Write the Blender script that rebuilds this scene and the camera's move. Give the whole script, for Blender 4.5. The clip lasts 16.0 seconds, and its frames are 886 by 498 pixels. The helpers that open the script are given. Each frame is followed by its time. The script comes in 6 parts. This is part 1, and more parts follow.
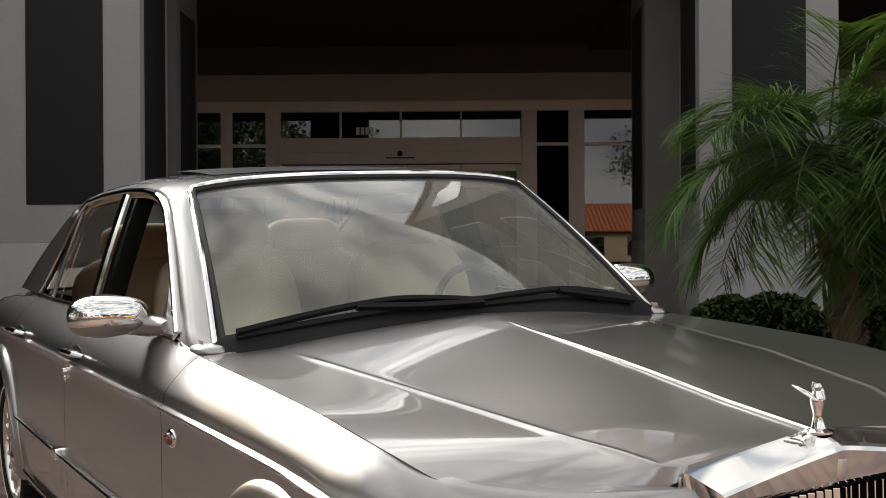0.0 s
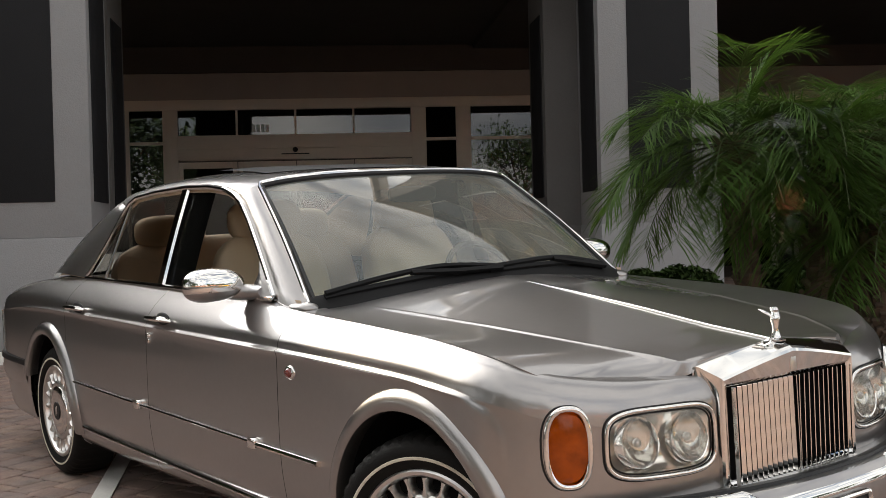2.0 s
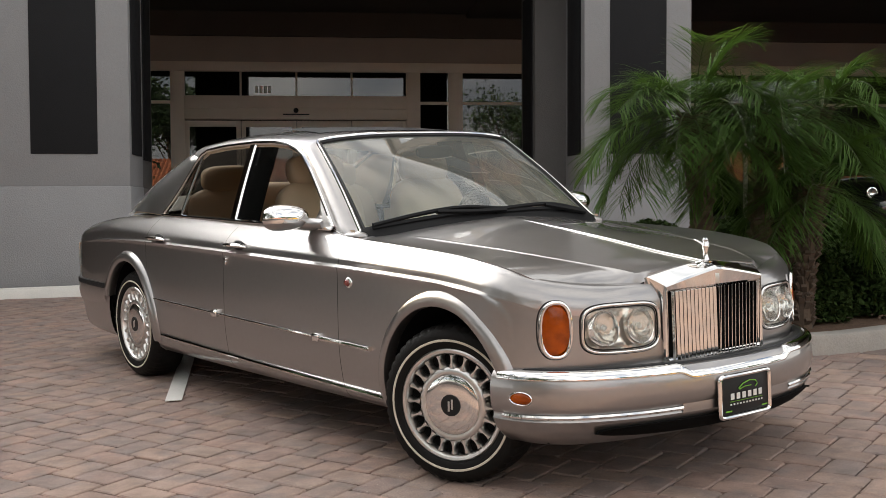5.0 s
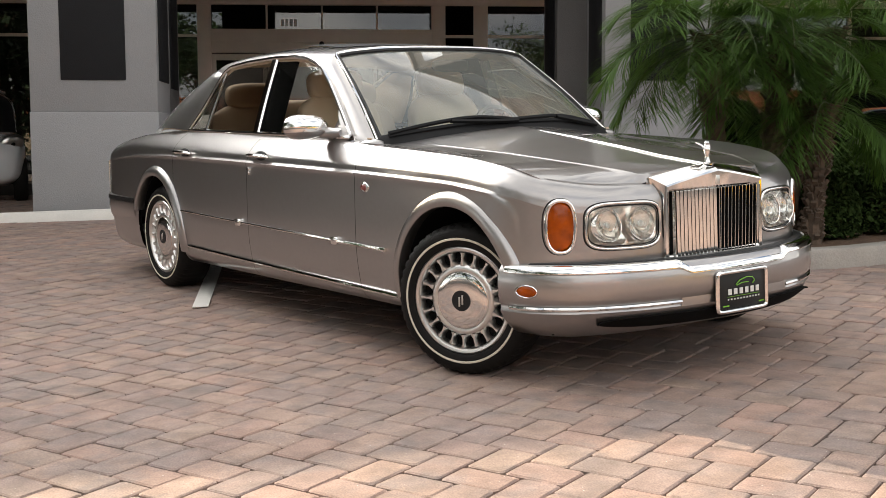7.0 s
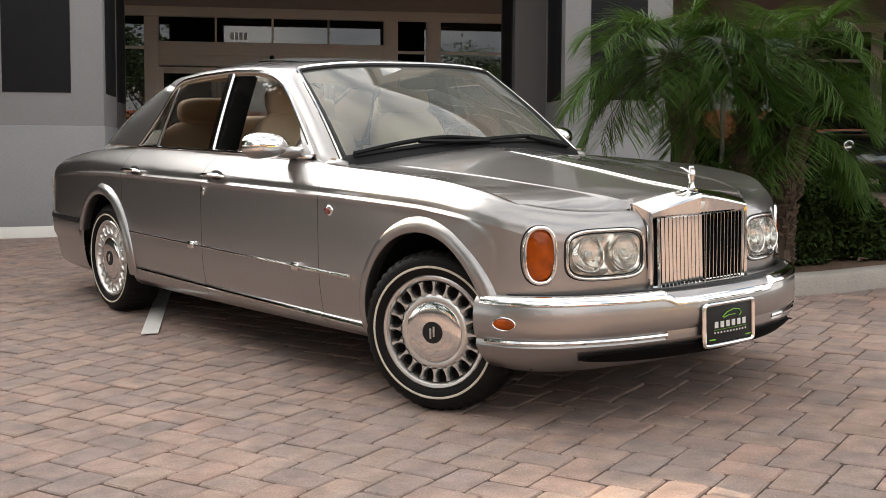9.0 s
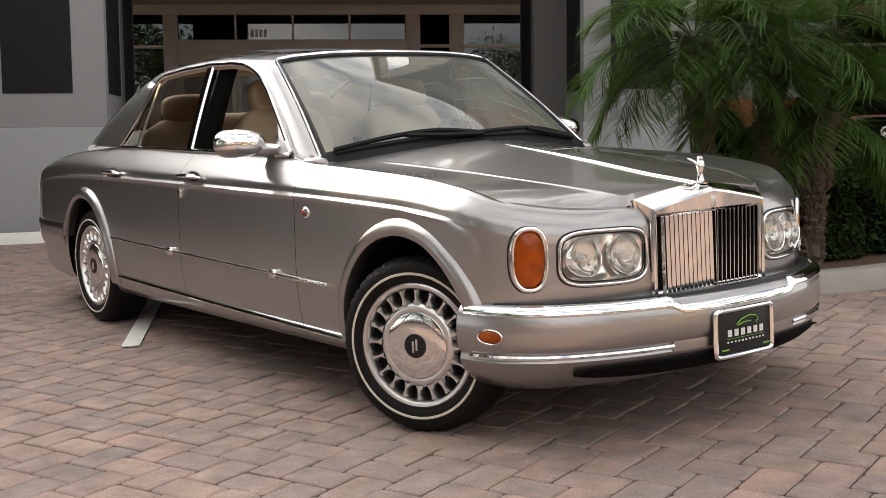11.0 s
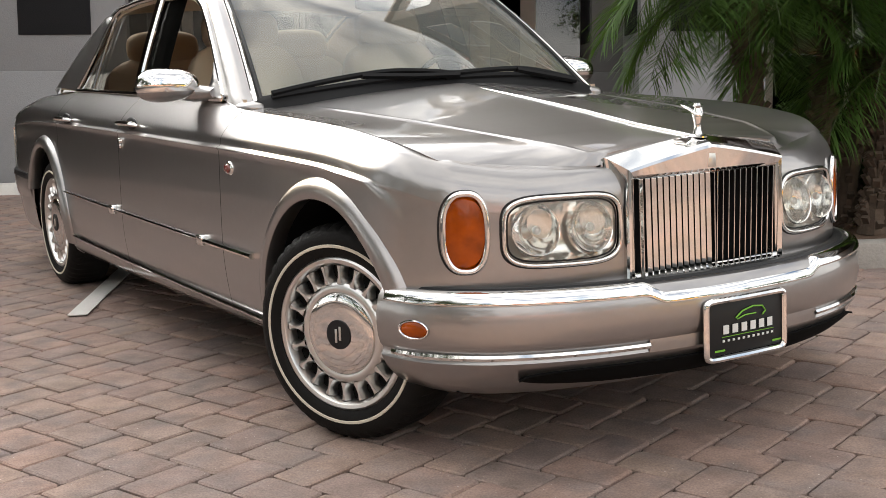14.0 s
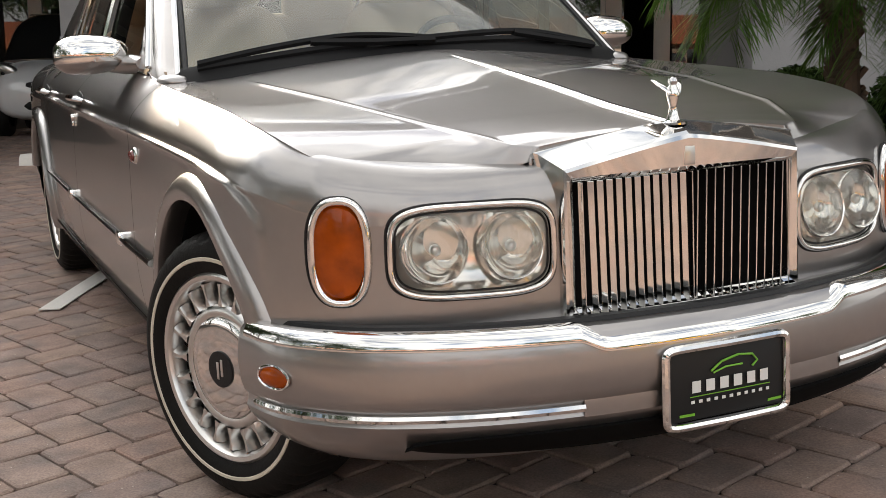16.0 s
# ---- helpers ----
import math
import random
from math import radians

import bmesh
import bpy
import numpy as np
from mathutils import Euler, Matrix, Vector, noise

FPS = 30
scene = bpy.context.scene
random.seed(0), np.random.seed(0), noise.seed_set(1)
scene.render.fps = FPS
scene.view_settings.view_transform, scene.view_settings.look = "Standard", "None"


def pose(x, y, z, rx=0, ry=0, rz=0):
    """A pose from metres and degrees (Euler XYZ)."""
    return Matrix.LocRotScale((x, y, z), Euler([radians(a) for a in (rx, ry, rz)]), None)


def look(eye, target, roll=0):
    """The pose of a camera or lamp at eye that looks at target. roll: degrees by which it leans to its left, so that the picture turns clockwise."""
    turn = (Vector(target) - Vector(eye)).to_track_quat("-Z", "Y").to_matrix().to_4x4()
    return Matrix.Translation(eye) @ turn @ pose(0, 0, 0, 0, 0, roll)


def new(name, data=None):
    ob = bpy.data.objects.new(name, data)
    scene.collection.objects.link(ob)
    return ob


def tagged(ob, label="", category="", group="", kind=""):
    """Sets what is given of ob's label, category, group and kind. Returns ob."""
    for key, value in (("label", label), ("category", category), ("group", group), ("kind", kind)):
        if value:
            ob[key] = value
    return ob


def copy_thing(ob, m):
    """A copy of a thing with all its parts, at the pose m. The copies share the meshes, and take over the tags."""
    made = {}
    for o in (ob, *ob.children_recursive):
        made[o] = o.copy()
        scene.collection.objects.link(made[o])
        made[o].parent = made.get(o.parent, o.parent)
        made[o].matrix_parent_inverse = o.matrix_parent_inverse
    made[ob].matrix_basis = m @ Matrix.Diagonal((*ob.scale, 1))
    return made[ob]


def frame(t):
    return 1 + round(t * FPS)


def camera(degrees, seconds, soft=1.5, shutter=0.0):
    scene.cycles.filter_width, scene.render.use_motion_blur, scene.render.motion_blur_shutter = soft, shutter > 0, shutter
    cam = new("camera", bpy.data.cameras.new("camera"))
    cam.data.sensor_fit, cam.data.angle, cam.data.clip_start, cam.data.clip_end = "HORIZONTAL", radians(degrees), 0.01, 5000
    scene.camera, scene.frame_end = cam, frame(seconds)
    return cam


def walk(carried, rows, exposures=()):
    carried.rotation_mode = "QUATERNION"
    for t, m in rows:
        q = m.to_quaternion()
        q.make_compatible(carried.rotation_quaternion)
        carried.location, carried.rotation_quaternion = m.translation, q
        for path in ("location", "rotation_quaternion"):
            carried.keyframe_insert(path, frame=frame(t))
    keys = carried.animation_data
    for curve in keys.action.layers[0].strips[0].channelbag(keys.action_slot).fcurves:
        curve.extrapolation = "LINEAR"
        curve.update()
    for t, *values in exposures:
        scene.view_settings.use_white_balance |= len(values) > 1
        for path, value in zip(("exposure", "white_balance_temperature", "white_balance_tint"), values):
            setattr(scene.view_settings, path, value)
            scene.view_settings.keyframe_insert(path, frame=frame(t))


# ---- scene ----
# ---- camera ----
cam = camera(41.57, 16.0, soft=0.85)
PATH = [
    (0, (-0.398, -2.787, 1.243), (-0.436, -0.787, 1.235), -0.3),
    (0.5, (-0.56, -2.982, 1.217), (-0.529, -0.983, 1.227), 0.6),
    (1, (-0.733, -3.222, 1.214), (-0.594, -1.227, 1.221), 0.2),
    (1.5, (-0.862, -3.522, 1.193), (-0.695, -1.529, 1.194), -1.1),
    (2, (-0.987, -3.757, 1.202), (-0.792, -1.767, 1.179), -1.5),
    (2.5, (-1.18, -3.975, 1.183), (-0.937, -1.99, 1.132), -2.5),
    (3, (-1.217, -4.201, 1.164), (-0.962, -2.218, 1.107), -1.7),
    (3.2, (-1.216, -4.326, 1.16), (-0.952, -2.345, 1.094), -0.5),
    (5.3, (-1.288, -5.101, 1.118), (-1.083, -3.114, 1.032), -0.2),
    (5.5, (-1.269, -5.151, 1.101), (-1.095, -3.16, 1.021), -0.1),
    (6, (-1.248, -5.258, 1.053), (-1.128, -3.265, 0.953), -1.2),
    (6.5, (-1.242, -5.282, 0.988), (-1.109, -3.292, 0.842), -0.6),
    (7, (-1.24, -5.261, 0.982), (-1.064, -3.278, 0.796), -0.2),
    (7.5, (-1.253, -5.191, 0.987), (-1.041, -3.21, 0.811), -0.2),
    (8, (-1.269, -5.12, 0.993), (-1.025, -3.142, 0.819), 0.6),
    (8.5, (-1.304, -5.039, 0.996), (-1.053, -3.062, 0.822), 0.6),
    (9, (-1.31, -4.963, 1.005), (-1.042, -2.988, 0.846), 0.4),
    (9.2, (-1.295, -4.919, 1.003), (-1.032, -2.942, 0.85), 0.1),
    (11.5, (-1.026, -4.462, 1.003), (-0.824, -2.48, 0.834), -0.7),
    (12, (-1.006, -4.366, 1.001), (-0.788, -2.385, 0.831), -0.9),
    (12.5, (-0.908, -4.266, 0.997), (-0.706, -2.285, 0.812), -0.7),
    (13, (-0.757, -4.159, 1.0), (-0.608, -2.174, 0.801), -0.5),
    (13.5, (-0.641, -4.006, 0.979), (-0.538, -2.021, 0.755), -0.5),
    (14, (-0.511, -3.79, 0.982), (-0.465, -1.806, 0.731), -0.4),
    (14.5, (-0.359, -3.6, 0.98), (-0.339, -1.618, 0.713), -1.0),
    (15, (-0.152, -3.409, 0.991), (-0.243, -1.432, 0.704), -0.1),
    (15.5, (-0.024, -3.219, 0.994), (-0.19, -1.247, 0.701), -0.2),
    (16, (0.073, -3.012, 1.009), (-0.149, -1.05, 0.694), -0.7),
]
walk(cam, [(t, look(eye, target, roll)) for t, eye, target, roll in PATH], exposures=[(0.0, 0.20, 6650, 10), (0.4, 0.05, 6650, 10), (1.0, 0.14, 6650, 10), (1.5, 0.27, 6650, 10), (3.0, 0.38, 6650, 10), (5.5, 0.67, 6650, 10), (7.0, 0.78, 6700, 10), (9.0, 0.79, 6700, 10), (12.5, 0.67, 6650, 10), (14.0, 0.78, 6650, 10), (15.0, 0.70, 6650, 10), (16.0, 0.50, 6650, 10)])

# ---- sky and sun ----
SUN_EL, SUN_AZ = radians(26.0), radians(-38.0)   # azimuth from +y towards +x
SUN_DIR = Vector((math.sin(SUN_AZ) * math.cos(SUN_EL), math.cos(SUN_AZ) * math.cos(SUN_EL), math.sin(SUN_EL)))


def make_world():
    w = bpy.data.worlds.new("sky")
    scene.world = w
    w.use_nodes = True
    nt = w.node_tree
    nt.nodes.clear()
    out = nt.nodes.new("ShaderNodeOutputWorld")
    bg = nt.nodes.new("ShaderNodeBackground")
    sky = nt.nodes.new("ShaderNodeTexSky")
    sky.sky_type = 'NISHITA'
    sky.sun_disc = False
    sky.sun_elevation, sky.sun_rotation = SUN_EL, SUN_AZ
    sky.air_density, sky.dust_density = 1.0, 1.5
    tc = nt.nodes.new("ShaderNodeTexCoord")
    mp = nt.nodes.new("ShaderNodeMapping")
    mp.inputs["Scale"].default_value = (2.2, 2.2, 5.0)
    n = nt.nodes.new("ShaderNodeTexNoise")
    n.inputs["Scale"].default_value, n.inputs["Detail"].default_value, n.inputs["Roughness"].default_value = 1.6, 6.0, 0.50
    ramp = nt.nodes.new("ShaderNodeValToRGB")
    ramp.color_ramp.elements[0].position, ramp.color_ramp.elements[1].position = 0.29, 0.52
    n2 = nt.nodes.new("ShaderNodeTexNoise")
    n2.inputs["Scale"].default_value, n2.inputs["Detail"].default_value = 3.2, 5.0
    cl = nt.nodes.new("ShaderNodeValToRGB")
    cl.color_ramp.elements[0].color, cl.color_ramp.elements[1].color = (5.6, 5.9, 6.3, 1), (10.6, 10.4, 10.0, 1)
    cl.color_ramp.elements[0].position, cl.color_ramp.elements[1].position = 0.35, 0.62
    mix = nt.nodes.new("ShaderNodeMix")
    mix.data_type = 'RGBA'
    L = nt.links.new
    L(tc.outputs["Generated"], mp.inputs["Vector"])
    L(mp.outputs["Vector"], n.inputs["Vector"])
    L(mp.outputs["Vector"], n2.inputs["Vector"])
    L(n.outputs["Fac"], ramp.inputs["Fac"])
    L(n2.outputs["Fac"], cl.inputs["Fac"])
    L(ramp.outputs["Color"], mix.inputs[0])
    L(sky.outputs["Color"], mix.inputs[6])
    dot = nt.nodes.new("ShaderNodeVectorMath")      # cloud is brighter towards the sun
    dot.operation = 'DOT_PRODUCT'
    dot.inputs[1].default_value = SUN_DIR
    L(tc.outputs["Generated"], dot.inputs[0])
    mr = nt.nodes.new("ShaderNodeFloatCurve")
    pts = mr.mapping.curves[0].points
    pts[0].location, pts[1].location = (0.0, 0.165), (1.0, 1.0)
    for x, y in ((0.35, 0.15), (0.70, 0.15), (0.85, 0.22), (0.935, 0.40), (0.98, 0.75)):
        pts.new(x, y)
    mr.mapping.update()
    half = nt.nodes.new("ShaderNodeMath")
    half.operation = 'MULTIPLY_ADD'
    half.inputs[1].default_value, half.inputs[2].default_value = 0.5, 0.5
    L(dot.outputs["Value"], half.inputs[0])
    L(half.outputs[0], mr.inputs["Value"])
    glow = nt.nodes.new("ShaderNodeMath")
    glow.operation = 'MULTIPLY'
    glow.inputs[1].default_value = 6.0
    L(mr.outputs[0], glow.inputs[0])
    lit = nt.nodes.new("ShaderNodeVectorMath")
    lit.operation = 'SCALE'
    L(cl.outputs["Color"], lit.inputs[0])
    L(glow.outputs[0], lit.inputs["Scale"])
    L(lit.outputs[0], mix.inputs[7])
    L(mix.outputs[2], bg.inputs["Color"])
    bg.inputs["Strength"].default_value = 0.13
    L(bg.outputs["Background"], out.inputs["Surface"])


make_world()
sun = new("sun", bpy.data.lights.new("sun", 'SUN'))
sun.data.energy, sun.data.angle, sun.data.color = 5.0, radians(0.6), (1.0, 0.84, 0.64)
sun.matrix_world = look(SUN_DIR * 60, (0, 0, 0))


# ---- materials ----
def material(name, base, rough=0.5, metal=0.0, var=0.0, scale=6.0, bump=0.0, bump_scale=None, coat=0.0, rand=0.0,
             island=0.0, second=None, second_amount=0.5, spec=0.5, fine=0.0):
    """A Principled material: base colour, two scales of variation, relief, and chance per object or island."""
    m = bpy.data.materials.new(name)
    m.use_nodes = True
    nt = m.node_tree
    b = nt.nodes["Principled BSDF"]
    L = nt.links.new
    b.inputs["Roughness"].default_value, b.inputs["Metallic"].default_value = rough, metal
    b.inputs["Coat Weight"].default_value, b.inputs["Coat Roughness"].default_value = coat, 0.03
    b.inputs["Specular IOR Level"].default_value = spec
    b.inputs["Coat IOR"].default_value = 1.65
    tc = nt.nodes.new("ShaderNodeTexCoord")
    col = nt.nodes.new("ShaderNodeRGB")
    col.outputs[0].default_value = (*base, 1)
    src = col.outputs[0]
    n = nt.nodes.new("ShaderNodeTexNoise")
    n.inputs["Scale"].default_value, n.inputs["Detail"].default_value = scale, 6.0
    L(tc.outputs["Object"], n.inputs["Vector"])
    if second:
        r = nt.nodes.new("ShaderNodeValToRGB")
        r.color_ramp.elements[0].position, r.color_ramp.elements[1].position = 0.5 - second_amount * 0.4, 0.75
        mx = nt.nodes.new("ShaderNodeMix")
        mx.data_type = 'RGBA'
        L(n.outputs["Fac"], r.inputs["Fac"])
        L(r.outputs["Color"], mx.inputs[0])
        L(src, mx.inputs[6])
        mx.inputs[7].default_value = (*second, 1)
        src = mx.outputs[2]

    def scaled(fac, amount, src):
        mr = nt.nodes.new("ShaderNodeMapRange")
        mr.inputs[3].default_value, mr.inputs[4].default_value = 1 - amount, 1 + amount
        L(fac, mr.inputs[0])
        hsv = nt.nodes.new("ShaderNodeHueSaturation")
        L(mr.outputs[0], hsv.inputs["Value"])
        L(src, hsv.inputs["Color"])
        return hsv.outputs[0]

    if var:
        src = scaled(n.outputs["Fac"], var, src)
    if fine:
        f = nt.nodes.new("ShaderNodeTexNoise")
        f.inputs["Scale"].default_value, f.inputs["Detail"].default_value = scale * 14, 3.0
        L(tc.outputs["Object"], f.inputs["Vector"])
        src = scaled(f.outputs["Fac"], fine, src)
    if rand:
        oi = nt.nodes.new("ShaderNodeObjectInfo")
        src = scaled(oi.outputs["Random"], rand, src)
    if island:
        ge = nt.nodes.new("ShaderNodeNewGeometry")
        src = scaled(ge.outputs["Random Per Island"], island, src)
    L(src, b.inputs["Base Color"])
    if bump:
        bn = nt.nodes.new("ShaderNodeTexNoise")
        bn.inputs["Scale"].default_value, bn.inputs["Detail"].default_value = bump_scale or scale * 10, 5.0
        L(tc.outputs["Object"], bn.inputs["Vector"])
        bp = nt.nodes.new("ShaderNodeBump")
        bp.inputs["Strength"].default_value, bp.inputs["Distance"].default_value = bump, 0.01
        L(bn.outputs["Fac"], bp.inputs["Height"])
        L(bp.outputs["Normal"], b.inputs["Normal"])
    return m


def glass_material(name, tint, gloss=1.0, ior=1.5, rough=0.0, haze_film=0.0):
    m = bpy.data.materials.new(name)
    m.use_nodes = True
    nt = m.node_tree
    nt.nodes.clear()
    out = nt.nodes.new("ShaderNodeOutputMaterial")
    tr = nt.nodes.new("ShaderNodeBsdfTransparent")
    tr.inputs["Color"].default_value = (*tint, 1)
    gl = nt.nodes.new("ShaderNodeBsdfGlossy")
    gl.inputs["Roughness"].default_value = rough
    fr = nt.nodes.new("ShaderNodeFresnel")
    fr.inputs["IOR"].default_value = ior
    mul = nt.nodes.new("ShaderNodeMath")
    mul.operation, mul.use_clamp = 'MULTIPLY', True
    mul.inputs[1].default_value = gloss
    mix = nt.nodes.new("ShaderNodeMixShader")
    L = nt.links.new
    L(fr.outputs[0], mul.inputs[0])
    L(mul.outputs[0], mix.inputs[0])
    L(tr.outputs[0], mix.inputs[1])
    L(gl.outputs[0], mix.inputs[2])
    last = mix
    if haze_film:                                # a thin pale film: dust, and bright-sky haze put into the glass
        df = nt.nodes.new("ShaderNodeBsdfDiffuse")
        df.inputs["Color"].default_value = (0.74, 0.78, 0.72, 1)
        last = nt.nodes.new("ShaderNodeMixShader")
        last.inputs[0].default_value = haze_film
        L(mix.outputs[0], last.inputs[1])
        L(df.outputs[0], last.inputs[2])
    L(last.outputs[0], out.inputs["Surface"])
    return m


def paver_material(name):
    """Tumbled clay-coloured concrete pavers: pink, tan and grey-brown by chance, blotched, speckled and pitted."""
    m = bpy.data.materials.new(name)
    m.use_nodes = True
    nt = m.node_tree
    b = nt.nodes["Principled BSDF"]
    L = nt.links.new
    b.inputs["Roughness"].default_value = 0.85
    ge = nt.nodes.new("ShaderNodeNewGeometry")
    oi = nt.nodes.new("ShaderNodeObjectInfo")
    add = nt.nodes.new("ShaderNodeMath")
    add.operation = 'ADD'
    L(ge.outputs["Random Per Island"], add.inputs[0])
    L(oi.outputs["Random"], add.inputs[1])
    fr = nt.nodes.new("ShaderNodeMath")
    fr.operation = 'FRACT'
    L(add.outputs[0], fr.inputs[0])
    ramp = nt.nodes.new("ShaderNodeValToRGB")
    cr = ramp.color_ramp
    cr.elements[0].position, cr.elements[0].color = 0.0, (0.277, 0.189, 0.158, 1)
    cr.elements[1].position, cr.elements[1].color = 1.0, (0.29, 0.209, 0.167, 1)
    for p, c in ((0.2, (0.222, 0.166, 0.145)), (0.38, (0.298, 0.196, 0.157)), (0.55, (0.25, 0.18, 0.15)), (0.75, (0.315, 0.218, 0.172)), (0.88, (0.222, 0.168, 0.146))):
        e = cr.elements.new(p)
        e.color = (*c, 1)
    L(fr.outputs[0], ramp.inputs["Fac"])
    n = nt.nodes.new("ShaderNodeTexNoise")
    n.inputs["Scale"].default_value, n.inputs["Detail"].default_value = 9.0, 6.0
    L(ge.outputs["Position"], n.inputs["Vector"])
    f = nt.nodes.new("ShaderNodeTexNoise")
    f.inputs["Scale"].default_value, f.inputs["Detail"].default_value = 160.0, 3.0
    L(ge.outputs["Position"], f.inputs["Vector"])
    # the grey pigment runs through each block in clouds
    cl = nt.nodes.new("ShaderNodeTexNoise")
    cl.inputs["Scale"].default_value, cl.inputs["Detail"].default_value = 6.5, 4.0
    L(ge.outputs["Position"], cl.inputs["Vector"])
    cm = nt.nodes.new("ShaderNodeMapRange")
    cm.inputs[1].default_value, cm.inputs[2].default_value = 0.46, 0.68
    cm.inputs[3].default_value, cm.inputs[4].default_value = 0.0, 0.75
    L(cl.outputs["Fac"], cm.inputs[0])
    cx = nt.nodes.new("ShaderNodeMix")
    cx.data_type = 'RGBA'
    L(cm.outputs[0], cx.inputs["Factor"])
    L(ramp.outputs["Color"], cx.inputs[6])
    cx.inputs[7].default_value = (0.20, 0.160, 0.147, 1)
    # pale grit in the face
    gr = nt.nodes.new("ShaderNodeTexVoronoi")
    gr.inputs["Scale"].default_value = 42.0
    L(ge.outputs["Position"], gr.inputs["Vector"])
    gm = nt.nodes.new("ShaderNodeMapRange")
    gm.inputs[1].default_value, gm.inputs[2].default_value = 0.10, 0.07
    gm.inputs[3].default_value, gm.inputs[4].default_value = 0.0, 0.8
    L(gr.outputs["Distance"], gm.inputs[0])
    gs = nt.nodes.new("ShaderNodeSeparateColor")
    L(gr.outputs["Color"], gs.inputs[0])
    gt = nt.nodes.new("ShaderNodeMath")
    gt.operation = 'GREATER_THAN'
    gt.inputs[1].default_value = 0.80
    L(gs.outputs[0], gt.inputs[0])
    gk = nt.nodes.new("ShaderNodeMath")
    gk.operation = 'MULTIPLY'
    L(gm.outputs[0], gk.inputs[0])
    L(gt.outputs[0], gk.inputs[1])
    gx = nt.nodes.new("ShaderNodeMix")
    gx.data_type = 'RGBA'
    L(gk.outputs[0], gx.inputs["Factor"])
    L(cx.outputs[2], gx.inputs[6])
    gx.inputs[7].default_value = (0.55, 0.50, 0.44, 1)
    src = gx.outputs[2]
    for fac, lo, hi in ((n.outputs["Fac"], 0.72, 1.28), (f.outputs["Fac"], 0.75, 1.25)):
        mr = nt.nodes.new("ShaderNodeMapRange")
        mr.inputs[1].default_value, mr.inputs[2].default_value = 0.25, 0.75
        mr.inputs[3].default_value, mr.inputs[4].default_value = lo, hi
        L(fac, mr.inputs[0])
        hsv = nt.nodes.new("ShaderNodeHueSaturation")
        L(mr.outputs[0], hsv.inputs["Value"])
        L(src, hsv.inputs["Color"])
        src = hsv.outputs[0]
    L(src, b.inputs["Base Color"])
    bp = nt.nodes.new("ShaderNodeBump")
    bp.inputs["Strength"].default_value, bp.inputs["Distance"].default_value = 0.5, 0.004
    L(f.outputs["Fac"], bp.inputs["Height"])
    L(bp.outputs["Normal"], b.inputs["Normal"])
    return m


def leaf_material(name, base):
    """Thin leaves that let some light through, each a little different."""
    m = material(name, base, 0.6, island=0.45, spec=0.15)
    nt = m.node_tree
    b = nt.nodes["Principled BSDF"]
    tl = nt.nodes.new("ShaderNodeBsdfTranslucent")
    tl.inputs["Color"].default_value = (base[0] * 1.8, base[1] * 1.7, base[2] * 1.2, 1)
    mix = nt.nodes.new("ShaderNodeMixShader")
    mix.inputs[0].default_value = 0.28
    nt.links.new(b.outputs[0], mix.inputs[1])
    nt.links.new(tl.outputs[0], mix.inputs[2])
    nt.links.new(mix.outputs[0], nt.nodes["Material Output"].inputs["Surface"])
    return m


def ribbed_lens_material(name):
    """Clear moulded lamp glass that scatters part of the light."""
    m = glass_material(name, (0.92, 0.92, 0.90), gloss=1.5)
    nt = m.node_tree
    df = nt.nodes.new("ShaderNodeBsdfDiffuse")
    df.inputs["Color"].default_value = (0.90, 0.89, 0.84, 1)
    tc = nt.nodes.new("ShaderNodeTexCoord")
    wv = nt.nodes.new("ShaderNodeTexWave")
    wv.bands_direction = 'Y'
    wv.inputs["Scale"].default_value, wv.inputs["Distortion"].default_value = 30.0, 1.0
    nt.links.new(tc.outputs["Object"], wv.inputs["Vector"])
    mr = nt.nodes.new("ShaderNodeMapRange")
    mr.inputs[3].default_value, mr.inputs[4].default_value = 0.03, 0.14
    nt.links.new(wv.outputs["Fac"], mr.inputs[0])
    mix = nt.nodes.new("ShaderNodeMixShader")
    out = nt.nodes["Material Output"]
    first = out.inputs["Surface"].links[0].from_socket
    nt.links.new(mr.outputs[0], mix.inputs[0])
    nt.links.new(first, mix.inputs[1])
    nt.links.new(df.outputs[0], mix.inputs[2])
    nt.links.new(mix.outputs[0], out.inputs["Surface"])
    return m


RIBBED = ribbed_lens_material("ribbed_lamp_glass")
PAINT = material("silver_taupe_metallic_paint", (0.340, 0.325, 0.319), 0.33, 0.94, var=0.03, scale=3, coat=1.0, fine=0.04)
CHROME = material("polished_chrome", (0.80, 0.79, 0.77), 0.06, 1.0, var=0.04, scale=8)
CHROME_SOFT = material("brushed_alloy", (0.72, 0.71, 0.69), 0.30, 1.0, var=0.06, scale=20)
BOWL = material("lamp_reflector", (0.97, 0.96, 0.92), 0.10, 0.75)
LAMP_BACK = material("vapour_silvered_housing", (0.97, 0.95, 0.90), 0.12, 0.7)
RUBBER = material("tyre_rubber", (0.010, 0.0095, 0.009), 0.6, spec=0.12, var=0.25, scale=14, bump=0.15)
BLACK = material("black_plastic", (0.012, 0.012, 0.013), 0.42, spec=0.3, var=0.2, scale=20, bump=0.08)
WIPER = material("black_rubber_and_steel", (0.006, 0.006, 0.0065), 0.6, spec=0.2, var=0.2)
# near-black: black liners, and shade put in as colour behind openings
VOID = material("near_black_fill", (0.004, 0.004, 0.004), 0.95, spec=0.1, var=0.2)
WHITEWALL = material("white_sidewall_band", (0.62, 0.57, 0.47), 0.6, var=0.12, scale=25)
